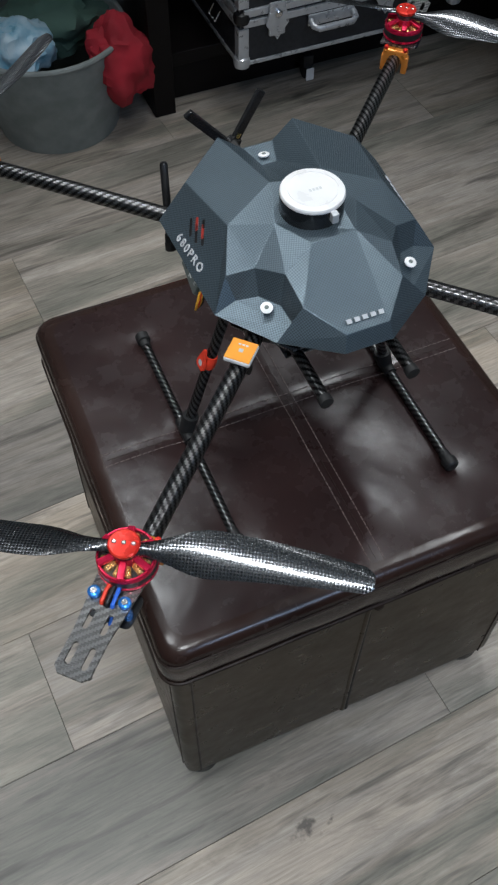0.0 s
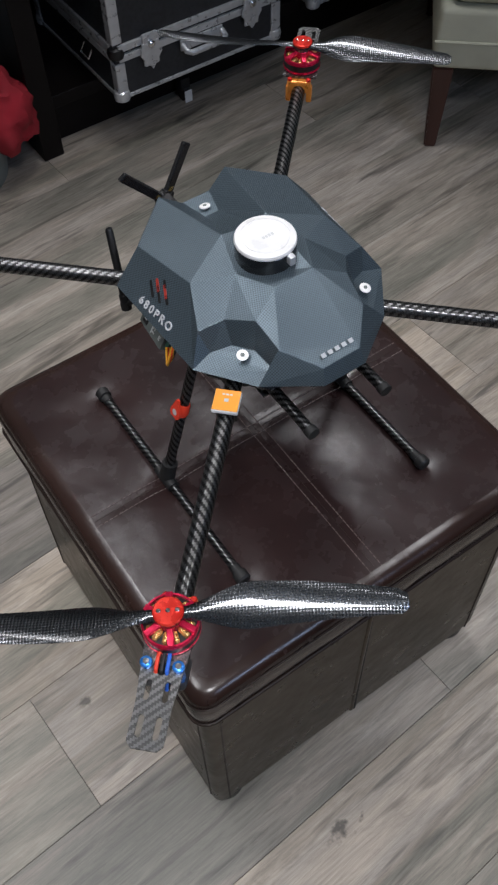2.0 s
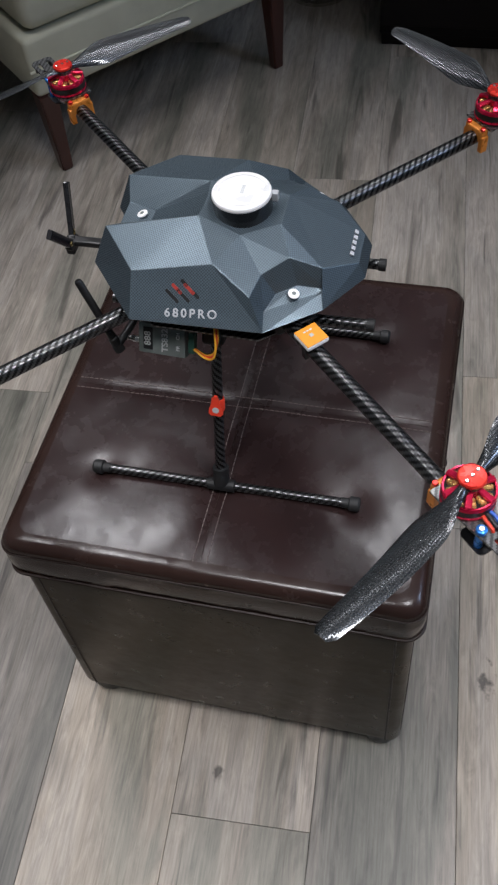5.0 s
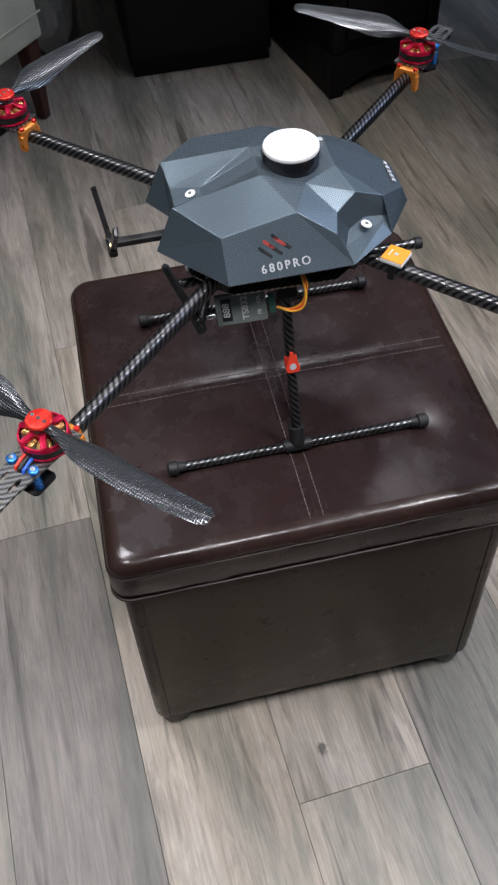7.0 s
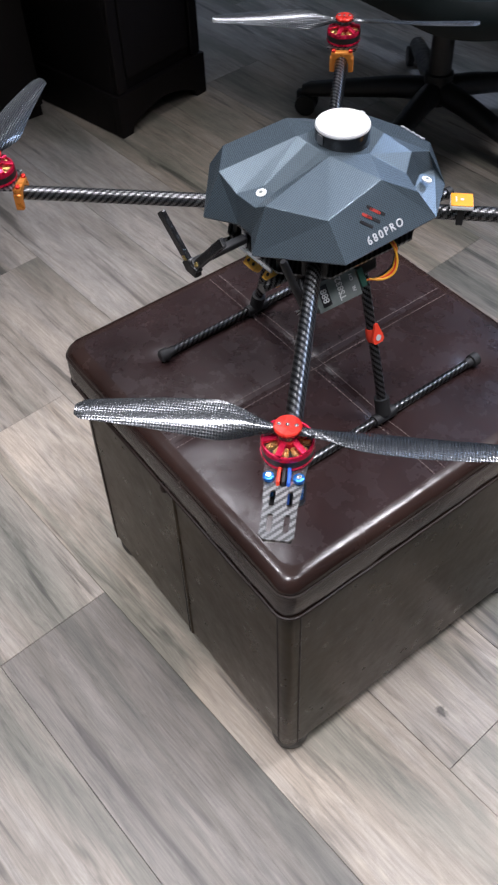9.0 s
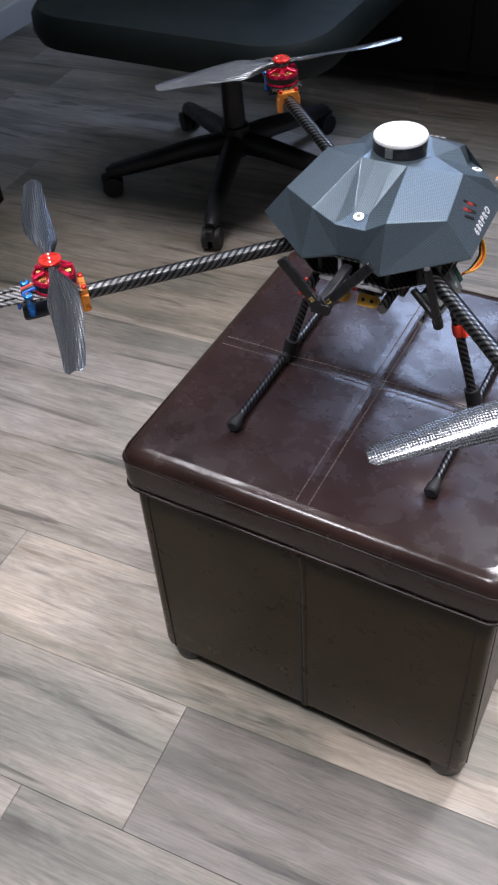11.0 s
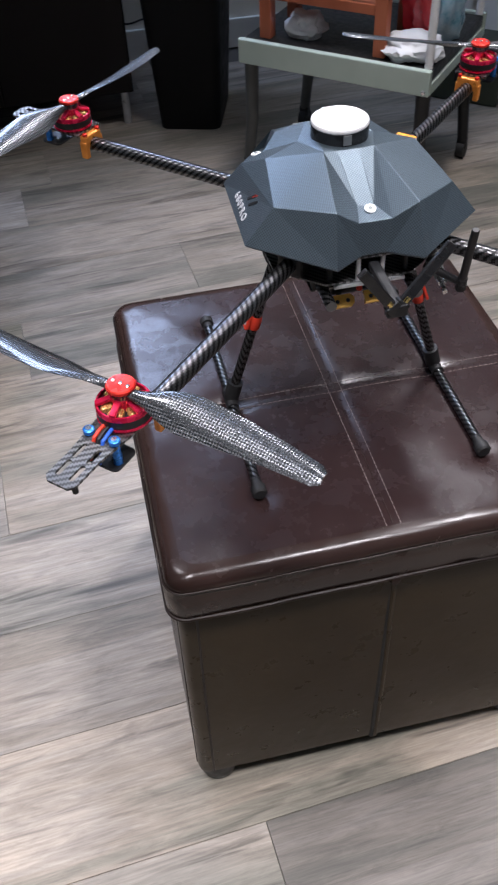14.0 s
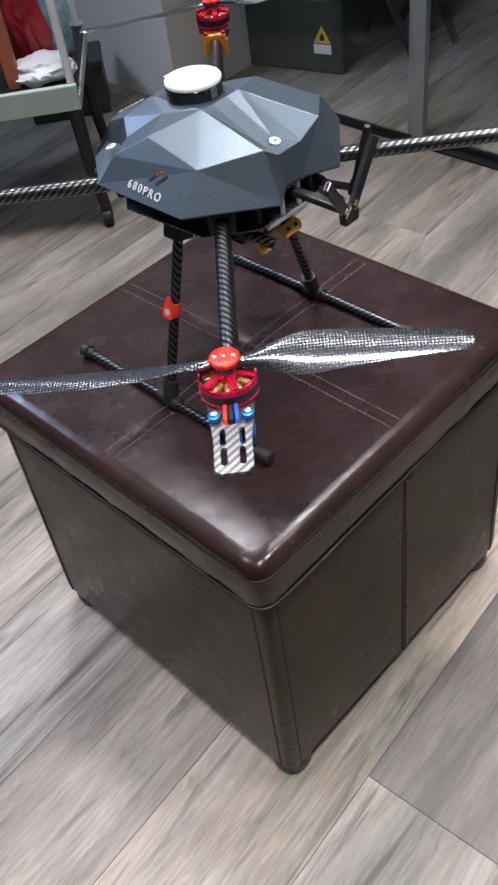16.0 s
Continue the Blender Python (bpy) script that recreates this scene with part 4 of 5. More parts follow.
ARMS = {"ne": (0.243, 0.245, -31, 0.086), "se": (0.247, -0.243, 43, 0.083), "sw": (-0.240, -0.250, -45, 0.079), "nw": (-0.240, 0.234, 46, 0.082)}
MB = 0.697  # top of the motor plate
for key, (mx, my, spin, reach) in ARMS.items():
    a = math.atan2(my, mx)
    L = math.hypot(mx, my)
    m = Matrix.Rotation(a, 4, "Z")

    def at(x, y, z):
        return m @ Vector((x, y, z))

    ARM_Z = 0.6815
    arm = part("arm", tube([(0.085, 0, ARM_Z), (L - 0.018, 0, ARM_Z)], 0.0076, 24), M_TUBE, drone, "woven black carbon arm tube", True, m)
    part("arm_socket", box(0.066, 0.104, -0.013, 0.013, ARM_Z - 0.012, ARM_Z + 0.0115, 0.004), M_BLACK, arm)
    # orange clamp that grips the arm's end
    clamp = part("arm_clamp", box(L - 0.0275, L - 0.0185, -0.0135, 0.0135, ARM_Z - 0.002, ARM_Z + 0.0125, 0.002), M_ORANGE, drone, "orange anodised clamp", False, m)
    for sy in (1, -1):
        part("clamp_jaw", box(L - 0.0275, L - 0.0185, min(0.0085 * sy, 0.0150 * sy), max(0.0085 * sy, 0.0150 * sy), ARM_Z - 0.013, ARM_Z + 0.006, 0.0015), M_ORANGE, clamp)
        part("clamp_bolt", lathe([(0.0026, 0), (0.0026, 0.0026), (0.0019, 0.0032)], 10), M_NUT, clamp, m=Matrix.Translation((L - 0.0245, 0.0105 * sy, ARM_Z + 0.0122)))
    mount = slotted(tray_outline(0.0190, 0.0128, L - 0.021, L + reach),
                    [slot(L + 0.030, 0.0, 0.005, 0.0035), slot(L + 0.046, -0.0066, 0.0075, 0.0020), slot(L + 0.046, 0.0066, 0.0075, 0.0020),
                     slot(L + reach - 0.015, -0.0062, 0.008, 0.0022), slot(L + reach - 0.015, 0.0062, 0.008, 0.0022)], MB - 0.0022, MB)
    mount = part("motor_mount", mount, M_PLATE, drone, "slotted carbon motor plate reaching past the motor", False, m)
    part("lower_plate", prism(round_rect(0.013, 0.0165, 0.005, 4), MB - 0.0205, MB - 0.0190), M_BLACK, mount, m=Matrix.Translation((L + 0.0245, 0, 0)))
    for sy in (1, -1):
        part("blue_standoff", lathe([(0.0036, MB - 0.0188), (0.0036, MB + 0.001), (0.0044, MB + 0.0012), (0.0044, MB + 0.0042), (0.0034, MB + 0.0050)], 16, (L + 0.0285, 0.0115 * sy, 0)), M_BLUE, mount, "blue anodised standoff", True)
        part("screw_tip", lathe([(0.0022, MB + 0.0048), (0.0022, MB + 0.0056), (0.0012, MB + 0.0056)], 12, (L + 0.0285, 0.0115 * sy, 0)), M_STEEL, mount)
        part("black_standoff", tube([(L + reach - 0.007, 0.0090 * sy, MB - 0.010), (L + reach - 0.007, 0.0090 * sy, MB - 0.002)], 0.0024, 8), M_BLACK, mount)
    for k, mat in enumerate((M_WIRE_R, M_WIRE_K, M_WIRE_B)):
        y = -0.004 + 0.004 * k
        part("motor_wire", tube([(L + 0.016, y * 0.8, MB + 0.004), (L + 0.024, y, MB + 0.0042), (L + 0.032, y, MB + 0.002), (L + 0.036, y, MB - 0.006), (L + 0.040, y, MB - 0.014)], 0.0015, 8), mat, mount, smooth=True)

    motor = part("motor", lathe([(0.0200, 0.0005), (0.0212, 0.0015), (0.0212, 0.0035), (0.0150, 0.0040), (0.0100, 0.0045)], 40), M_RED, drone, "red brushless motor", True, Matrix.Translation((mx, my, MB)))
    part("bell_hub", lathe([(0.0085, 0.0040), (0.0085, 0.0150), (0.0092, 0.0205), (0.0085, 0.0215)], 24), M_RED, motor, smooth=True)
    part("rotor_ring", lathe([(0.0185, 0.0038), (0.0207, 0.0040), (0.0209, 0.0050), (0.0209, 0.0106), (0.0190, 0.0109)], 40), M_BLACK, motor, "black steel rotor ring", True)
    for i in range(12):
        part("winding", box(0.0085, 0.0178, -0.0021, 0.0021, 0.0052, 0.0148, 0.0012, 1), M_COPPER, motor, m=Matrix.Rotation(2 * math.pi * (i + 0.5) / 12, 4, "Z"))
    bell = part("bell", motor_bell(), M_RED, motor, "red anodised bell with open windows", True)
    for i in range(6):
        part("spoke", box(-0.0062, 0.0062, -0.0026, 0.0026, -0.0016, 0.0016, 0.0006, 1), M_RED, motor, m=Matrix.Rotation(2 * math.pi * i / 6, 4, "Z") @ Matrix.Translation((0.0142, 0, 0.0172)) @ Matrix.Rotation(radians(14), 4, "Y"))
    prop = part("propeller", blade_mesh(0.166, 1 if key in ("ne", "sw") else -1), M_BLADE, drone, "glossy two-bladed carbon propeller", True, Matrix.Translation((mx, my, MB + 0.0240)) @ pose(0, 0, 0, 0, 0, spin))
    hubcap = part("propeller_nut", lathe([(0.0105, 0.0030), (0.0110, 0.0036), (0.0110, 0.0056), (0.0100, 0.0066), (0.0060, 0.0068)], 32), M_NUT, prop, "red propeller washer", True)
    for x in (-0.0066, 0, 0.0066):
        part("hub_screw", lathe([(0.0017, 0.0062), (0.0017, 0.0074), (0.0011, 0.0078)], 10, (x, 0, 0)), M_STEEL, prop)
    if key == "ne":
        tag = part("sensor_module", box(0.128, 0.151, -0.0115, 0.0115, 0.6915, 0.6965, 0.0015), M_WHITE, drone, "square module with an orange label", m=m)
        part("module_label", box(0.1285, 0.1505, -0.0110, 0.0110, 0.6965, 0.6973, 0.0004), M_YELLOW, tag, "orange square label")
        part("label_mark", box(0.1380, 0.1415, -0.0018, 0.0018, 0.6973, 0.6976), M_PRINT, tag)
        for i in range(3):
            part("label_bar", box(0.1330, 0.1345, -0.0045 + 0.0032 * i, -0.0022 + 0.0032 * i, 0.6973, 0.6976), M_GREYPRINT, tag)
        part("strap", box(0.136, 0.143, -0.009, 0.009, 0.672, 0.6918, 0.001), M_BLACK, tag)

# rear antennas on a folding bracket
bracket = part("antenna_bracket", box(-0.005, 0.005, -0.166, -0.100, 0.684, 0.691, 0.002), M_BLACK, drone, "black plastic antenna bracket")
part("bracket_foot", box(-0.0095, 0.0095, -0.168, -0.159, 0.6765, 0.689, 0.002), M_BLACK, bracket)


def antenna(a, b, r, name="antenna"):
    a, b = Vector(a), Vector(b)
    d = (b - a).normalized()
    ob = part(name, tube([a, a + d * 0.012, a + d * 0.013, b - d * 0.002, b], r, 12, taper=[1.25, 1.25, 1.0, 0.95, 0.7]), M_BLACK, drone, "black stub antenna", True)
    part("antenna_collar", tube([a - d * 0.004, a + d * 0.004], r * 1.35, 12), M_RUBBER, ob, smooth=True)


def flat_antenna(a, b):
    """A flat bar antenna with a hinge block at its root."""
    a, b = Vector(a), Vector(b)
    ob = part("antenna", box(-0.0048, 0.0048, -0.0026, 0.0026, 0.0, (b - a).length, 0.0012), M_BAR, drone, "flat dark grey bar antenna", m=facing(a, b - a, (0, -1, 0.2)))
    part("hinge_block", box(-0.0065, 0.0065, -0.0042, 0.0042, -0.006, 0.006, 0.0015), M_BLACK, ob)
    part("antenna_plug", tube([(0, 0, 0.006), (0, 0, 0.011)], 0.0036, 12), M_GOLD, ob, smooth=True)


flat_antenna((-0.003, -0.164, 0.685), (-0.036, -0.171, 0.731))
flat_antenna((0.003, -0.163, 0.685), (0.046, -0.157, 0.736))
antenna((0.0925, -0.0935, 0.642), (0.0845, -0.1195, 0.7195), 0.0040)
part("antenna_arm", tube([(0.0925, -0.0935, 0.645), (0.078, -0.086, 0.652), (0.060, -0.078, 0.662)], 0.0038, 10), M_BLACK, bracket, smooth=True)


# ---- things along the west and south walls ----
def cabinet_plain(x0, x1, y0, y1, z0, z1):
    cab = empty("cabinet", "tall dark brown wooden cabinet against the wall", "cabinet", pose((x0 + x1) / 2, (y0 + y1) / 2, 0))
    cx, cy = (x0 + x1) / 2, (y0 + y1) / 2
    part("carcass", box(x0 - cx, x1 - cx, y0 - cy, y1 - cy, z0, z1, 0.004), M_DARKWOOD, cab)
    part("plinth", box(x0 - cx + 0.01, x1 - cx - 0.006, y0 - cy + 0.006, y1 - cy - 0.006, 0, z0), M_DARKWOOD, cab)
    part("door", box(x1 - cx + 0.001, x1 - cx + 0.016, y0 - cy + 0.006, y1 - cy - 0.006, z0 + 0.03, z1 - 0.02, 0.003), M_DARKWOOD, cab)
    part("top", box(x0 - cx, x1 - cx + 0.022, y0 - cy - 0.012, y1 - cy + 0.012, z1, z1 + 0.022, 0.004), M_DARKWOOD, cab)


cabinet_plain(-2.09, -1.545, -0.04, 0.345, 0.03, 0.85)


def nightstand():
    """A small dark chest on bracket feet with a curved apron."""
    ob = empty("side_cabinet", "small dark wooden cabinet with a scalloped apron and bracket feet", "cabinet", pose(-1.58, 0.545, 0, 0, 0, 12))
    part("carcass", box(-0.27, 0.235, -0.150, 0.150, 0.10, 0.78, 0.005), M_DARKWOOD, ob)
    n = 18
    outline = [(-0.158, 0.11), (-0.158, 0.0), (-0.122, 0.0)]
    outline += [(-0.115 + 0.23 * k / n, 0.020 + 0.032 * math.sin(math.pi * k / n)) for k in range(n + 1)]
    outline += [(0.122, 0.0), (0.158, 0.0), (0.158, 0.11)]
    bm = prism(outline, -0.012, 0.012)
    part("apron", bm, M_DARKWOOD, ob, m=Matrix.Translation((0.240, 0, 0)) @ Matrix(((0, 0, 1, 0), (1, 0, 0, 0), (0, 1, 0, 0), (0, 0, 0, 1))))
    for sy in (1, -1):
        part("side_apron", box(-0.27, 0.228, min(0.146 * sy, 0.158 * sy), max(0.146 * sy, 0.158 * sy), 0.0, 0.11, 0.003), M_DARKWOOD, ob)
        part("pilaster", box(0.2352, 0.2475, min(0.118 * sy, 0.150 * sy), max(0.118 * sy, 0.150 * sy), 0.112, 0.77, 0.004), M_DARKWOOD, ob)
    part("drawer_front", box(0.2352, 0.245, -0.112, 0.112, 0.14, 0.42, 0.004), M_DARKWOOD, ob)
    part("drawer_front", box(0.2352, 0.245, -0.112, 0.112, 0.44, 0.74, 0.004), M_DARKWOOD, ob)
    part("top", box(-0.27, 0.262, -0.172, 0.172, 0.78, 0.805, 0.005), M_DARKWOOD, ob)


nightstand()


def armchair():
    """Cream upholstered chair; its two front legs stand on the line between (-0.95,-0.70) and (-1.42,-0.28)."""
    ang = math.degrees(math.atan2(0.42, -0.47)) + 180
    ob = empty("armchair", "cream upholstered chair on tapered dark wooden legs", "chair", pose(-1.185, -0.49, 0, 0, 0, ang))
    # local x along the front, local y to the back
    part("seat_base", box(-0.355, 0.328, -0.60, 0.016, 0.200, 0.330, 0.012, 3), M_CREAM, ob, smooth=True)
    part("seat_cushion", box(-0.345, 0.312, -0.55, 0.012, 0.332, 0.450, 0.03, 4), M_CREAM, ob, smooth=True)
    part("backrest", box(-0.345, 0.312, -0.66, -0.552, 0.332, 0.90, 0.03, 4), M_CREAM, ob, smooth=True)
    part("welt", tube([(-0.357, 0.0175, 0.262), (0.330, 0.0175, 0.262)], 0.003, 6), M_CREAM, ob)
    for x in (-0.315, 0.303):
        for y in (-0.008, -0.55):
            top, bot = 0.022, 0.013
            bm = bmesh.new()
            lo = [bm.verts.new((x + px * bot, y + py * bot, 0.0)) for px, py in ((-1, -1), (1, -1), (1, 1), (-1, 1))]
            hi = [bm.verts.new((x + px * top, y + py * top, 0.201)) for px, py in ((-1, -1), (1, -1), (1, 1), (-1, 1))]
            bm.faces.new(lo), bm.faces.new(hi)
            for i in range(4):
                bm.faces.new((lo[i], lo[(i + 1) % 4], hi[(i + 1) % 4], hi[i]))
            bmesh.ops.bevel(bm, geom=list(bm.edges), offset=0.003, segments=2, affect="EDGES")
            part("leg", bm, M_REDWOOD, ob, "tapered dark wooden leg")


armchair()


def crumple(bm, centre, size, seed, detail=4, rough=0.35):
    r = bmesh.ops.create_icosphere(bm, subdivisions=detail, radius=1.0)
    c = Vector(centre)
    for v in r["verts"]:
        d = v.co.normalized()
        k = 1 + rough * noise.noise(d * 1.6 + Vector((seed, 0, 0))) + 0.16 * (1 - abs(noise.noise(d * 3.1 + Vector((0, seed, 0))))) ** 3 + 0.04 * noise.noise(d * 8 + Vector((0, 0, seed)))
        v.co = c + Vector((d.x * size[0], d.y * size[1], max(-0.75, d.z) * size[2])) * k
    return bm


def basket(name, label, category, x, y, r0, r1, h, mat):
    ob = empty(name, label, category, pose(x, y, 0))
    bm = bmesh.new()
    n = 40
    prof = [(r0, 0.0), (r0 + (r1 - r0) * 0.5, h * 0.5), (r1, h), (r1 - 0.006, h), (r0 - 0.006 + (r1 - r0) * 0.5, h * 0.5), (r0 - 0.006, 0.006)]
    add_lathe(bm, prof, n)
    part("body", bm, mat, ob, smooth=True)
    part("rim", tube([(r1 * math.cos(2 * math.pi * k / n), r1 * math.sin(2 * math.pi * k / n), h) for k in range(n + 2)], 0.006, 8, False), mat, ob, smooth=True)
    return ob


bin_ob = basket("waste_basket", "smoked plastic waste basket lined with a white bag", "waste basket", -1.80, -0.24, 0.085, 0.11, 0.34, M_SMOKE)
bin_ob.children[0].visible_shadow = False
part("liner", crumple(bmesh.new(), (0, 0, 0.10), (0.068, 0.068, 0.115), 4.0), M_BAG, bin_ob, "crumpled white bag", True)

laundry = basket("fabric_basket", "round grey fabric basket full of clothes and bags", "basket", -0.015, -1.25, 0.135, 0.17, 0.215, M_BIN)
# what lies in it
tagged(part("red_cloth", crumple(bmesh.new(), (0, 0, 0), (0.065, 0.055, 0.09), 9.0, 4), M_REDCLOTH, None, "", True, pose(-0.150, -1.155, 0.165, 10, 15, 30)), "crumpled red cloth hanging over the basket's rim", "cloth")
tagged(part("green_cloth", crumple(bmesh.new(), (0, 0, 0), (0.10, 0.09, 0.055), 2.0, 4), M_GREENCLOTH, None, "", True, pose(-0.04, -1.29, 0.205)), "dark green cloth heaped in the basket", "cloth")
tagged(part("plastic_bag", crumple(bmesh.new(), (0, 0, 0), (0.07, 0.06, 0.05), 6.0, 4), M_BLUECLOTH, None, "", True, pose(0.05, -1.19, 0.215)), "pale blue and white plastic bag in the basket", "plastic bag")


# open bookcase with flight cases on its bottom shelf
bookcase = empty("bookcase", "black open bookcase holding aluminium cases", "bookcase", pose(-0.80, -1.19, 0))
for x in (-0.60, 0.56):
    part("side_panel", box(x - 0.025, x + 0.025, -0.39, 0.03 if x > 0 else 0.0, 0, 1.2, 0.002), M_DARKWOOD, bookcase, m=None)
part("bottom_shelf", box(-0.575, 0.535, -0.39, 0.0, 0.095, 0.126, 0.002), M_DARKWOOD, bookcase)
part("plinth", box(-0.575, 0.535, -0.045, -0.025, 0.0, 0.095), M_DARKWOOD, bookcase)
part("middle_shelf", box(-0.575, 0.535, -0.39, 0.0, 0.66, 0.69, 0.002), M_DARKWOOD, bookcase)
part("top_shelf", box(-0.575, 0.535, -0.39, 0.0, 1.17, 1.20, 0.002), M_DARKWOOD, bookcase)
part("back_panel", box(-0.575, 0.535, -0.398, -0.392, 0, 1.2), M_DARKWOOD, bookcase)


def flight_case():
    """A black case with aluminium edges, ball corners, two latches and a handle; the front faces +y."""
    w, d, h, seam = 0.215, 0.40, 0.34, 0.105
    ob = empty("flight_case", "black case with aluminium edges, latches and a handle", "case", pose(-0.605, -1.085, 0.127))
    part("body", box(-w + 0.004, w - 0.004, -d + 0.004, -0.004, 0.004, h - 0.004), M_CASE, ob, "black textured panels")
    e = 0.012
    for z in (0.0, h - 2 * e):
        for y in (-d, -2 * e):
            part("edge_profile", box(-w + 0.01, w - 0.01, y, y + 2 * e, z, z + 2 * e * (0.35 if z == 0 else 1), 0.002), M_ALU, ob)
        for x in (-w, w - 2 * e):
            part("edge_profile", box(x, x + 2 * e, -d + 2 * e, -2 * e, z, z + 2 * e * (0.35 if z == 0 else 1), 0.002), M_ALU, ob)
    for x in (-w, w - 2 * e):
        for y in (-d, -2 * e):
            for za, zb in ((0.01, seam - 0.022), (seam + 0.022, h - 0.01)):
                part("edge_profile", box(x, x + 2 * e, y, y + 2 * e, za, zb, 0.002), M_ALU, ob)
            for z in (seam, 0.006, h - 0.006):
                part("corner_cap", lathe([(0.008, -0.016), (0.017, -0.010), (0.019, 0.0), (0.017, 0.010), (0.008, 0.016)], 14, (x + e, y + e, z)), M_BLACK if z == seam else M_ALU, ob, smooth=True)
    for dz in (-0.019, 0.003):
        part("seam_profile", box(-w + 0.012, w - 0.012, -0.014, 0.002, seam + dz, seam + dz + 0.016, 0.002), M_ALU, ob)
        part("seam_profile", box(w - 0.014, w + 0.002, -d + 0.012, -0.016, seam + dz, seam + dz + 0.016, 0.002), M_ALU, ob)
    for x in (-0.13, 0.13):
        latch = part("latch", box(x - 0.019, x + 0.019, 0.0022, 0.010, seam - 0.045, seam + 0.028, 0.004), M_ALU, ob, "silver butterfly latch")
        part("latch_plate", prism([(x - 0.026, 0.0), (x, -0.035), (x + 0.026, 0.0), (x + 0.020, 0.026), (x - 0.020, 0.026)], 0, 0.004), M_ALU, latch, m=Matrix.Translation((0, 0.0105, seam - 0.018)) @ pose(0, 0, 0, 90, 0, 0))
        part("latch_knob", lathe([(0.008, 0), (0.008, 0.006), (0.005, 0.008)], 14), M_STEEL, latch, m=pose(x, 0.010, seam + 0.006, -90, 0, 0))
    part("handle_plate", box(-0.055, 0.055, 0.0, 0.005, seam - 0.045, seam - 0.020, 0.002), M_ALU, ob)
    part("handle", tube([(-0.05, 0.006, seam - 0.03), (-0.05, 0.022, seam - 0.036), (-0.04, 0.028, seam - 0.040), (0.04, 0.028, seam - 0.040), (0.05, 0.022, seam - 0.036), (0.05, 0.006, seam - 0.03)], 0.007, 10), M_ALU, ob, "silver carrying handle", True)
    part("strap_ring", tube([(w + 0.002, -0.10, seam - 0.03), (w + 0.014, -0.10, seam - 0.05), (w + 0.014, -0.135, seam - 0.05), (w + 0.002, -0.135, seam - 0.03)], 0.002, 6), M_STEEL, ob)
    return ob


case = flight_case()
case["group"] = "flight cases"
copy_thing(case, pose(-1.165, -1.135, 0.127))
caster = empty("swivel_caster", "small black caster with a pale tag below the bookcase", "caster", pose(-0.60, -1.175, 0))
part("wheel", tube([(-0.008, 0, 0.02), (0.008, 0, 0.02)], 0.02, 18), M_RUBBER, caster, smooth=True)
part("fork", box(-0.013, 0.013, -0.012, 0.012, 0.03, 0.060, 0.003), M_BLACK, caster)
part("tag", box(-0.010, 0.010, 0.021, 0.023, 0.004, 0.034, 0.0008), M_WHITE, caster)


# ---- north side ----
def office_chair():
    ob = empty("office_chair", "black office chair on a five-star base with casters", "office chair", pose(-0.83, 1.09, 0))
    hub = part("gas_column", tube([(0, 0, 0.075), (0, 0, 0.15), (0, 0, 0.152), (0, 0, 0.40)], 0.030, 20, taper=[1.2, 1.2, 0.95, 0.8]), M_BLACK, ob, smooth=True)
    for i in range(5):
        a = 2 * math.pi * i / 5 + radians(0)
        r = Matrix.Rotation(a, 4, "Z")
        part("base_arm", tube([(0.02, 0, 0.105), (0.10, 0, 0.100), (0.22, 0, 0.082), (0.325, 0, 0.066), (0.345, 0, 0.062)], 0.026, 12, taper=[1.15, 1.05, 0.9, 0.75, 0.5]), M_BLACK, ob, "", True, r)
        c = part("caster", tube([(0.335, -0.022, 0.027), (0.335, -0.006, 0.027)], 0.027, 20), M_RUBBER, ob, "black twin-wheel caster", True, r)
        part("caster_wheel", tube([(0.335, 0.006, 0.027), (0.335, 0.022, 0.027)], 0.027, 20), M_RUBBER, c, smooth=True)
        part("caster_hood", box(0.318, 0.362, -0.010, 0.010, 0.030, 0.060, 0.005), M_BLACK, c)
    part("mechanism", box(-0.10, 0.10, -0.07, 0.07, 0.37, 0.425, 0.012), M_BLACK, ob)
    bm = bmesh.new()
    pts = round_rect(0.375, 0.335, 0.14, 10)
    rings = []
    for k, z in ((0.90, 0.420), (0.98, 0.428), (1.0, 0.450), (0.995, 0.480), (0.96, 0.498), (0.80, 0.508), (0.4, 0.502), (0.05, 0.500)):
        rings.append([bm.verts.new((x * k, y * k, z)) for x, y in pts])
    for a, b in zip(rings, rings[1:]):
        for i in range(len(a)):
            bm.faces.new((a[i], a[(i + 1) % len(a)], b[(i + 1) % len(b)], b[i]))
    bm.faces.new(rings[0]), bm.faces.new(rings[-1])
    part("seat", bm, M_CHAIR, ob, "wide dark grey-green padded seat", True)
    part("lever", tube([(0.09, -0.03, 0.40), (0.20, -0.16, 0.395), (0.22, -0.18, 0.395)], 0.005, 8), M_BLACK, ob, smooth=True)
    part("back_post", box(-0.03, 0.03, 0.26, 0.30, 0.40, 0.75, 0.008), M_BLACK, ob)
    part("backrest", box(-0.23, 0.23, 0.262, 0.33, 0.70, 1.10, 0.03, 4), M_CHAIR, ob, smooth=True)


office_chair()

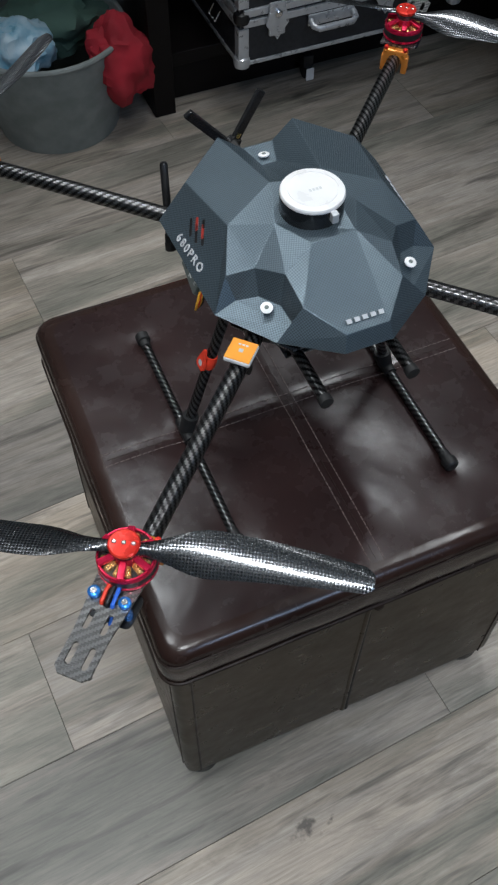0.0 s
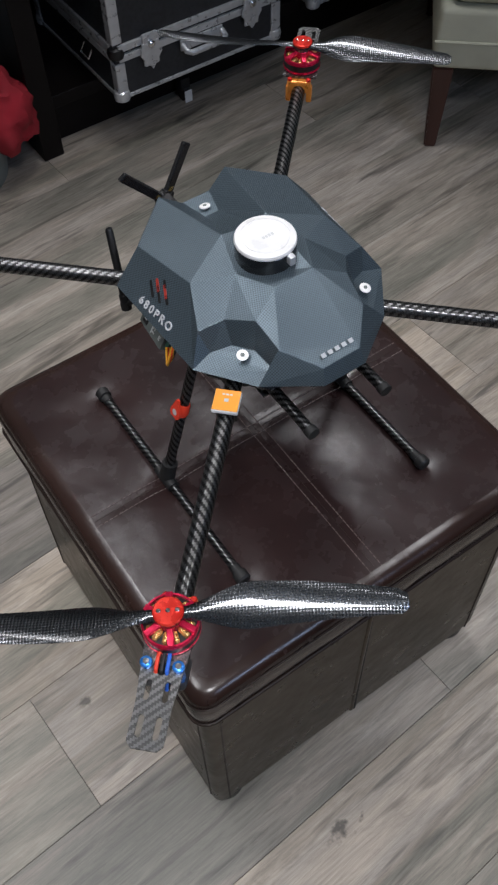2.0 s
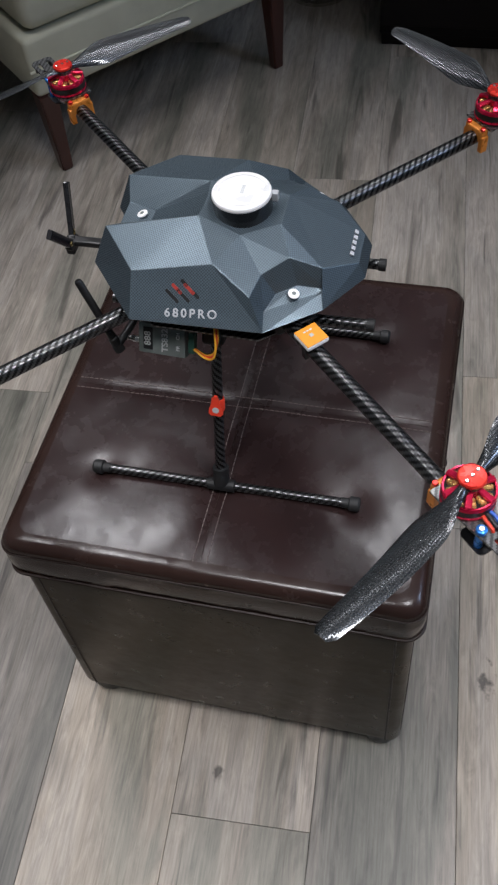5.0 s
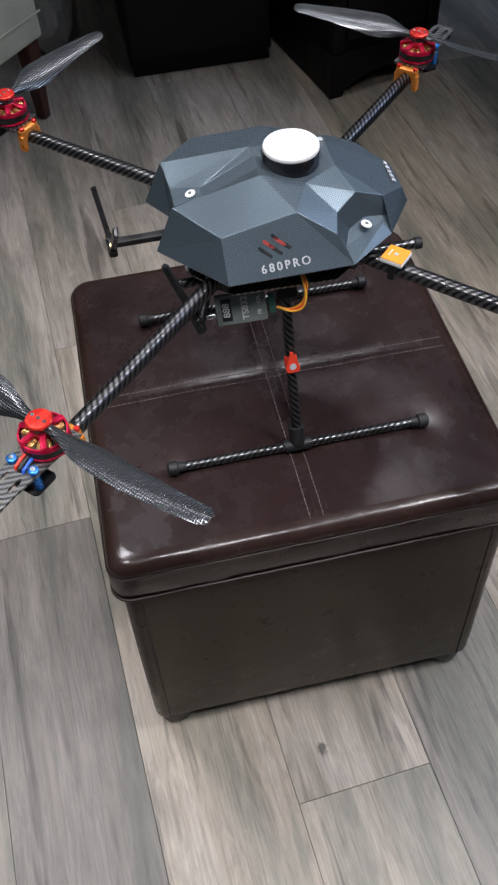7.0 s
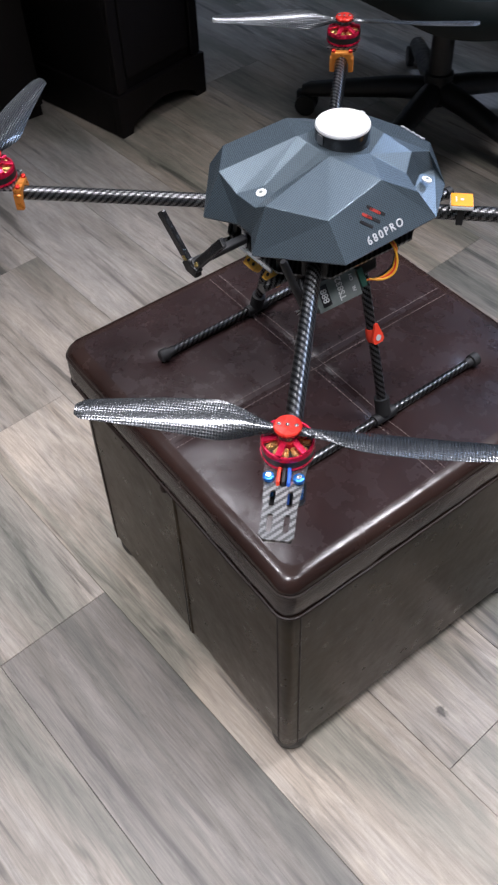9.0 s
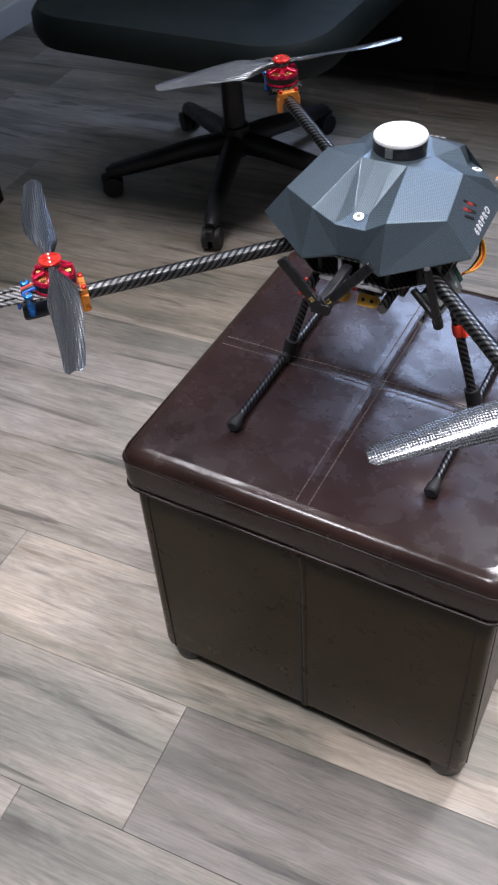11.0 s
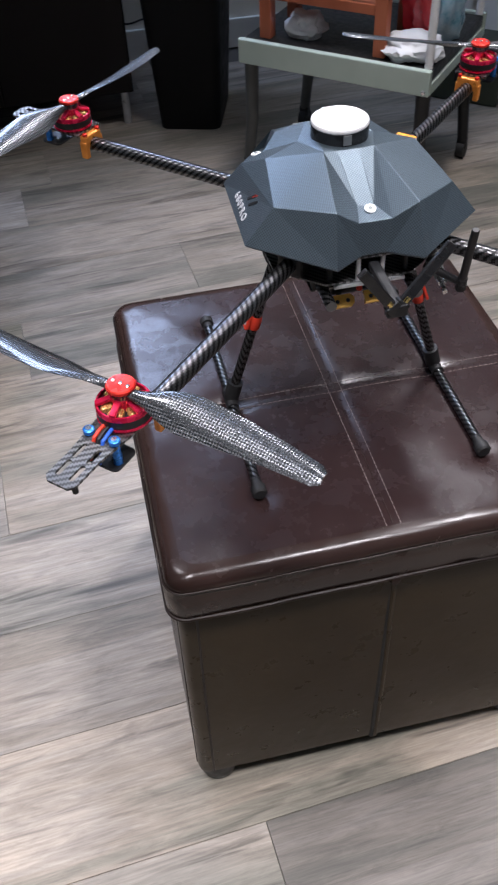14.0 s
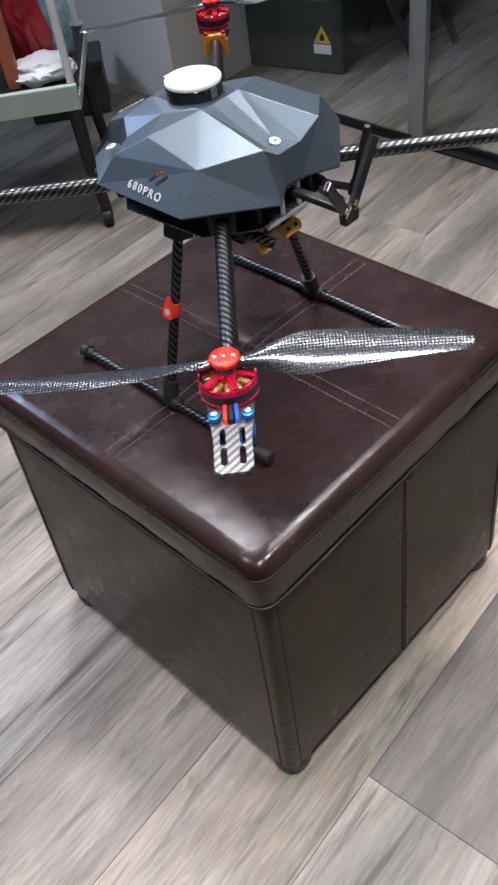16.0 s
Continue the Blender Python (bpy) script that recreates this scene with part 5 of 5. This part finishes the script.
side = empty("sideboard", "black sideboard on slim steel legs", "sideboard", pose(-0.60, 1.93, 0))
part("carcass", box(-0.52, 0.54, -0.215, 0.21, 0.090, 0.80, 0.003), M_DARKWOOD, side)
for x0, x1 in ((-0.515, -0.17), (-0.166, 0.184), (0.188, 0.535)):
    part("door", box(x0, x1, -0.231, -0.2165, 0.10, 0.79, 0.002), M_DARKWOOD, side)
for x in (-0.49, 0.515):
    for y in (-0.20, 0.17):
        part("leg", tube([(x, y, 0.0), (x, y, 0.091)], 0.011, 14), M_ALU, side, "slim brushed steel leg", True)

can = empty("trash_can", "tall black plastic trash can against the wall", "trash can", pose(0.115, 1.74, 0, 0, 0, -18))
bm = bmesh.new()
for a, b in (((0.085, 0.115, 0.0), (0.112, 0.150, 0.50)),):
    lo = [bm.verts.new((x, y, a[2])) for x, y in round_rect(a[0], a[1], 0.025, 4)]
    hi = [bm.verts.new((x, y, b[2])) for x, y in round_rect(b[0], b[1], 0.03, 4)]
    for i in range(len(lo)):
        bm.faces.new((lo[i], lo[(i + 1) % len(lo)], hi[(i + 1) % len(lo)], hi[i]))
    bm.faces.new(lo), bm.faces.new(hi)
part("bucket", bm, M_CAN, can, smooth=True)
part("lid", prism(round_rect(0.118, 0.156, 0.03, 5), 0.501, 0.535), M_CAN, can)
part("lid_flap", prism(round_rect(0.085, 0.115, 0.02, 5), 0.535, 0.543), M_CAN, can)
cable = part("power_cable", tube(curve_through([(-0.08, 2.160, 0.16), (-0.03, 2.12, 0.13), (0.03, 2.10, 0.145), (0.09, 2.10, 0.14), (0.12, 2.13, 0.02), (0.15, 2.15, 0.004)]), 0.003, 6), M_WIRE_K, smooth=True)
tagged(cable, "thin black power cable along the wall", "cable")


def cart():
    """Low rolling stand: mint edge facing the ottoman, black top, grey legs on casters, white corner posts."""
    ang = math.degrees(math.atan2(1.010 - 1.318, 0.520 - 0.168))
    ob = empty("rolling_cart", "low rolling cart with a mint green edge and white corner posts", "cart", pose(0.344, 1.164, 0, 0, 0, ang))
    w = 0.234
    part("front_panel", box(-w, w, -0.008, 0.008, 0.300, 0.355, 0.003), M_MINT, ob, "mint green painted front edge")
    part("top", box(-w + 0.004, w - 0.004, 0.009, 0.36, 0.325, 0.350, 0.003), M_BLACK, ob, "black top")
    part("back_panel", box(-w, w, 0.361, 0.375, 0.300, 0.355, 0.003), M_MINT, ob)
    for sx in (-1, 1):
        part("end_panel", box(min(w * sx, (w - 0.012) * sx), max(w * sx, (w - 0.012) * sx), 0.0085, 0.360, 0.300, 0.324, 0.002), M_MINT, ob)
        for y in (0.02, 0.34):
            part("leg", tube([((w - 0.02) * sx, y, 0.300), ((w - 0.018) * sx, y, 0.16), ((w - 0.006) * sx, y, 0.05)], 0.015, 12, taper=[1.1, 1.0, 0.9]), M_CARTLEG if sx < 0 else M_BLACK, ob, "dark grey curved leg" if sx < 0 else "black leg", True)
            c = part("caster", tube([((w - 0.006) * sx - 0.010, y, 0.022), ((w - 0.006) * sx + 0.010, y, 0.022)], 0.022, 18), M_RUBBER, ob, "black caster", True)
            part("caster_fork", box((w - 0.006) * sx - 0.013, (w - 0.006) * sx + 0.013, y - 0.01, y + 0.01, 0.026, 0.055, 0.004), M_BLACK, c)
    for y in (0.012, 0.35):
        part("corner_post", tube([(w - 0.012, y, 0.356), (w - 0.012, y, 0.95)], 0.009, 12), M_WHITE, ob, "white metal corner post", True)
        part("post_bolt", lathe([(0.005, 0), (0.005, 0.003), (0.003, 0.004)], 10), M_STEEL, ob, m=pose(w - 0.012, y - 0.0085, 0.345, 90, 0, 0))
    part("post_bolt", lathe([(0.005, 0), (0.005, 0.003), (0.003, 0.004)], 10), M_STEEL, ob, m=pose(w - 0.012, -0.008, 0.310, 90, 0, 0))
    part("upper_shelf", box(-w, w, 0.0, 0.37, 0.93, 0.95, 0.003), M_MINT, ob)
    part("corner_post", tube([(-w + 0.012, 0.35, 0.351), (-w + 0.012, 0.35, 0.93)], 0.009, 12), M_WHITE, ob, "white metal corner post", True)
    return ob


cart_ob = cart()
CM = cart_ob.matrix_basis


def on_cart(ob, x, y, z=0.3505, rz=0):
    ob.matrix_basis = CM @ pose(x, y, z, 0, 0, rz)
    return ob


rack = empty("wooden_rack", "small orange-stained wooden rack on the cart", "rack")
on_cart(rack, -0.040, 0.028)
for x in (-0.155, 0.125):
    for y in (0, 0.14):
        part("post", box(x, x + 0.028, y, y + 0.028, 0, 0.17, 0.002), M_TERRA, rack)
for z in (0.085, 0.130):
    part("rail", box(-0.126, 0.124, 0.004, 0.020, z, z + 0.022, 0.002), M_TERRA, rack)
    part("rail", box(-0.126, 0.124, 0.148, 0.164, z, z + 0.022, 0.002), M_TERRA, rack)
part("shelf", box(-0.126, 0.124, 0.022, 0.146, 0.090, 0.100, 0.002), M_TERRA, rack)
bag = tagged(part("white_bag", crumple(bmesh.new(), (0, 0, 0.022), (0.045, 0.035, 0.030), 12.0), M_BAG, smooth=True), "crumpled white plastic bag on the cart", "plastic bag")
on_cart(bag, -0.105, 0.085)
bag2 = tagged(part("white_bag", crumple(bmesh.new(), (0, 0, 0.022), (0.062, 0.05, 0.026), 15.0), M_BAG, smooth=True), "flat white bag with a clear top on the cart", "plastic bag")
on_cart(bag2, 0.160, 0.065)
red = tagged(part("red_bag", crumple(bmesh.new(), (0, 0, 0.09), (0.042, 0.04, 0.11), 21.0), M_REDBAG, smooth=True), "shiny red foil bag on the cart", "bag")
on_cart(red, 0.140, 0.165)
blue = tagged(part("clear_bag", crumple(bmesh.new(), (0, 0, 0.085), (0.045, 0.05, 0.12), 27.0), M_BLUECLOTH, smooth=True), "pale blue plastic bag standing on the cart", "plastic bag")
on_cart(blue, 0.180, 0.200)

ammo = empty("tool_box", "dark olive metal box with a carrying strap", "box", pose(0.90, 1.64, 0, 0, 0, -38))
part("body", box(-0.115, 0.115, -0.075, 0.075, 0.0, 0.13, 0.006), M_OLIVE, ammo)
part("lid", box(-0.119, 0.119, -0.079, 0.079, 0.131, 0.155, 0.006), M_OLIVE, ammo)
part("strap", box(-0.014, 0.014, -0.083, 0.083, 0.06, 0.160, 0.003), M_BLACK, ammo)
part("handle", tube([(-0.012, -0.02, 0.158), (-0.010, -0.018, 0.178), (0.010, 0.018, 0.178), (0.012, 0.02, 0.158)], 0.005, 8), M_BLACK, ammo, smooth=True)
part("label_bar", box(-0.095, -0.030, -0.0805, -0.0792, 0.135, 0.147), M_GREYPRINT, ammo)
hose = tagged(part("white_hose", tube(curve_through([(0.94, 2.05, 0.0), (0.945, 2.04, 0.12), (0.96, 2.02, 0.24), (0.93, 2.02, 0.33), (0.86, 2.03, 0.35), (0.80, 2.04, 0.30), (0.79, 2.05, 0.16), (0.79, 2.05, 0.0)]), 0.022, 14), M_WHITE, smooth=True), "white flexible hose standing against the wall", "hose")
crate = empty("storage_chest", "large dark olive chest with a yellow warning sticker", "chest", pose(1.43, 1.22, 0, 0, 0, 14))
part("body", box(0.0, 0.42, -0.17, 0.17, 0.0, 0.21, 0.008), M_OLIVE, crate)
part("lid", box(-0.006, 0.426, -0.176, 0.176, 0.211, 0.26, 0.008), M_OLIVE, crate)
st = part("warning_sticker", prism([(-0.028, 0), (0.028, 0), (0.0, 0.050)], 0, 0.0008), M_STICKER, crate, "yellow warning triangle", m=Matrix.Translation((-0.0012, -0.105, 0.088)) @ facing((0, 0, 0), (-1, 0, 0)))
part("flame_mark", prism([(-0.007, 0.008), (0.007, 0.008), (0.008, 0.018), (0.0, 0.030), (-0.008, 0.018)], 0.0009, 0.0013), M_BLACK, st)
part("sticker_bar", box(-0.028, 0.028, -0.030, -0.003, 0, 0.0006), M_WHITE, st)
stool = empty("folding_stool", "dark folding stool beyond the glass door", "stool", pose(1.72, 1.02, 0))
for x in (-0.10, 0.10):
    part("leg", tube([(x, -0.12, 0), (x, 0.12, 0.42)], 0.012, 10), M_BLACK, stool, smooth=True)
    part("leg", tube([(x + 0.025, 0.12, 0), (x + 0.025, -0.12, 0.42)], 0.012, 10), M_BLACK, stool, smooth=True)
part("seat", box(-0.15, 0.165, -0.15, 0.15, 0.421, 0.45, 0.008), M_BLACK, stool)

# ceiling housings of the added spots with glowing diffusers, never in view
lamp_mat = bpy.data.materials.new("added_lamp_glow")
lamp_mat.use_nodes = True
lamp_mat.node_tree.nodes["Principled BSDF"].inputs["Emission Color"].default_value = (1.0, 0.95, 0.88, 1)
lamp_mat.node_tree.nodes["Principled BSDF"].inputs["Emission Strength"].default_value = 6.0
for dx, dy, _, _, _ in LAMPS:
    dl = empty("downlight", "added round white ceiling lamp, out of view, standing in for light at the camera", "ceiling lamp", pose(dx, dy, 0), "ceiling lamps")
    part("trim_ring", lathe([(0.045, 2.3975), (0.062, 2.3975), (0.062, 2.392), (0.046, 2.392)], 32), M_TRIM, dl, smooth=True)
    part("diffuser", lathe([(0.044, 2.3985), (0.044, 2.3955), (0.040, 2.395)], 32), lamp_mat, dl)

# ---- floor planks, last ----
TILT = math.atan(0.072)
WID, LEN = 0.1925, 1.37
plank_cache = {}


def plank_mesh(x0, x1):
    key = round(x1 - x0, 4)
    if key not in plank_cache:
        g = 0.0003
        bm = box(g, key - g, g, WID - g, -0.0055, 0.0, 0.0004, 1)
        bmesh.ops.translate(bm, verts=bm.verts, vec=(-key / 2, -WID / 2, 0))
        me = bpy.data.meshes.new("plank")
        bmesh.ops.recalc_face_normals(bm, faces=bm.faces)
        bm.to_mesh(me)
        bm.free()
        me.materials.append(M_PLANK)
        plank_cache[key] = me
    return plank_cache[key]


rng = random.Random(5)
tint = random.Random(8)
TONES = ((-2, 0.123, 0.58), (-2, -0.187, 1.06), (-1, 0.08, 1.12), (-1, 0.334, 1.12), (0, 0.203, 0.95), (-3, 0.024, 0.93), (1, 0.338, 0.85), (2, 0.037, 1.04))  # row, place along it, tone
rot = Matrix.Rotation(TILT, 4, "Z")
for row in range(-10, 13):
    y0 = -0.0888 * math.cos(TILT) + row * WID
    # end joints that are known, the other rows staggered
    start = {0: 0.371, -2: -0.180, 1: -0.122, 2: -0.447, -1: -0.595, 7: -0.302}.get(row, rng.uniform(-0.6, 0.6))
    # the stretch of this row that lies inside the walls
    slope, yc = math.tan(TILT), y0 / math.cos(TILT)
    lo, hi = max(X0 - 0.06, (Y0 - 0.06 - yc) / slope), min(X1 + 0.06, (Y1 + 0.06 - WID - yc) / slope)
    for k in range(-4, 5):
        u0, u1 = max(lo, start + k * LEN), min(hi, start + (k + 1) * LEN)
        if u1 - u0 < 0.03:
            continue
        ob = new("plank", plank_mesh(u0, u1))
        ob.parent = floor
        # every plank has a tone of its own
        shade = tint.uniform(0.82, 1.10)
        for r_, u_, v_ in TONES:
            if r_ == row and u0 <= u_ <= u1:
                shade = v_
        ob.color = (shade, shade, shade, 1)
        ob.matrix_basis = rot @ Matrix.Translation(((u0 + u1) / 2, y0 + WID / 2, rng.uniform(-0.0003, 0.0)))
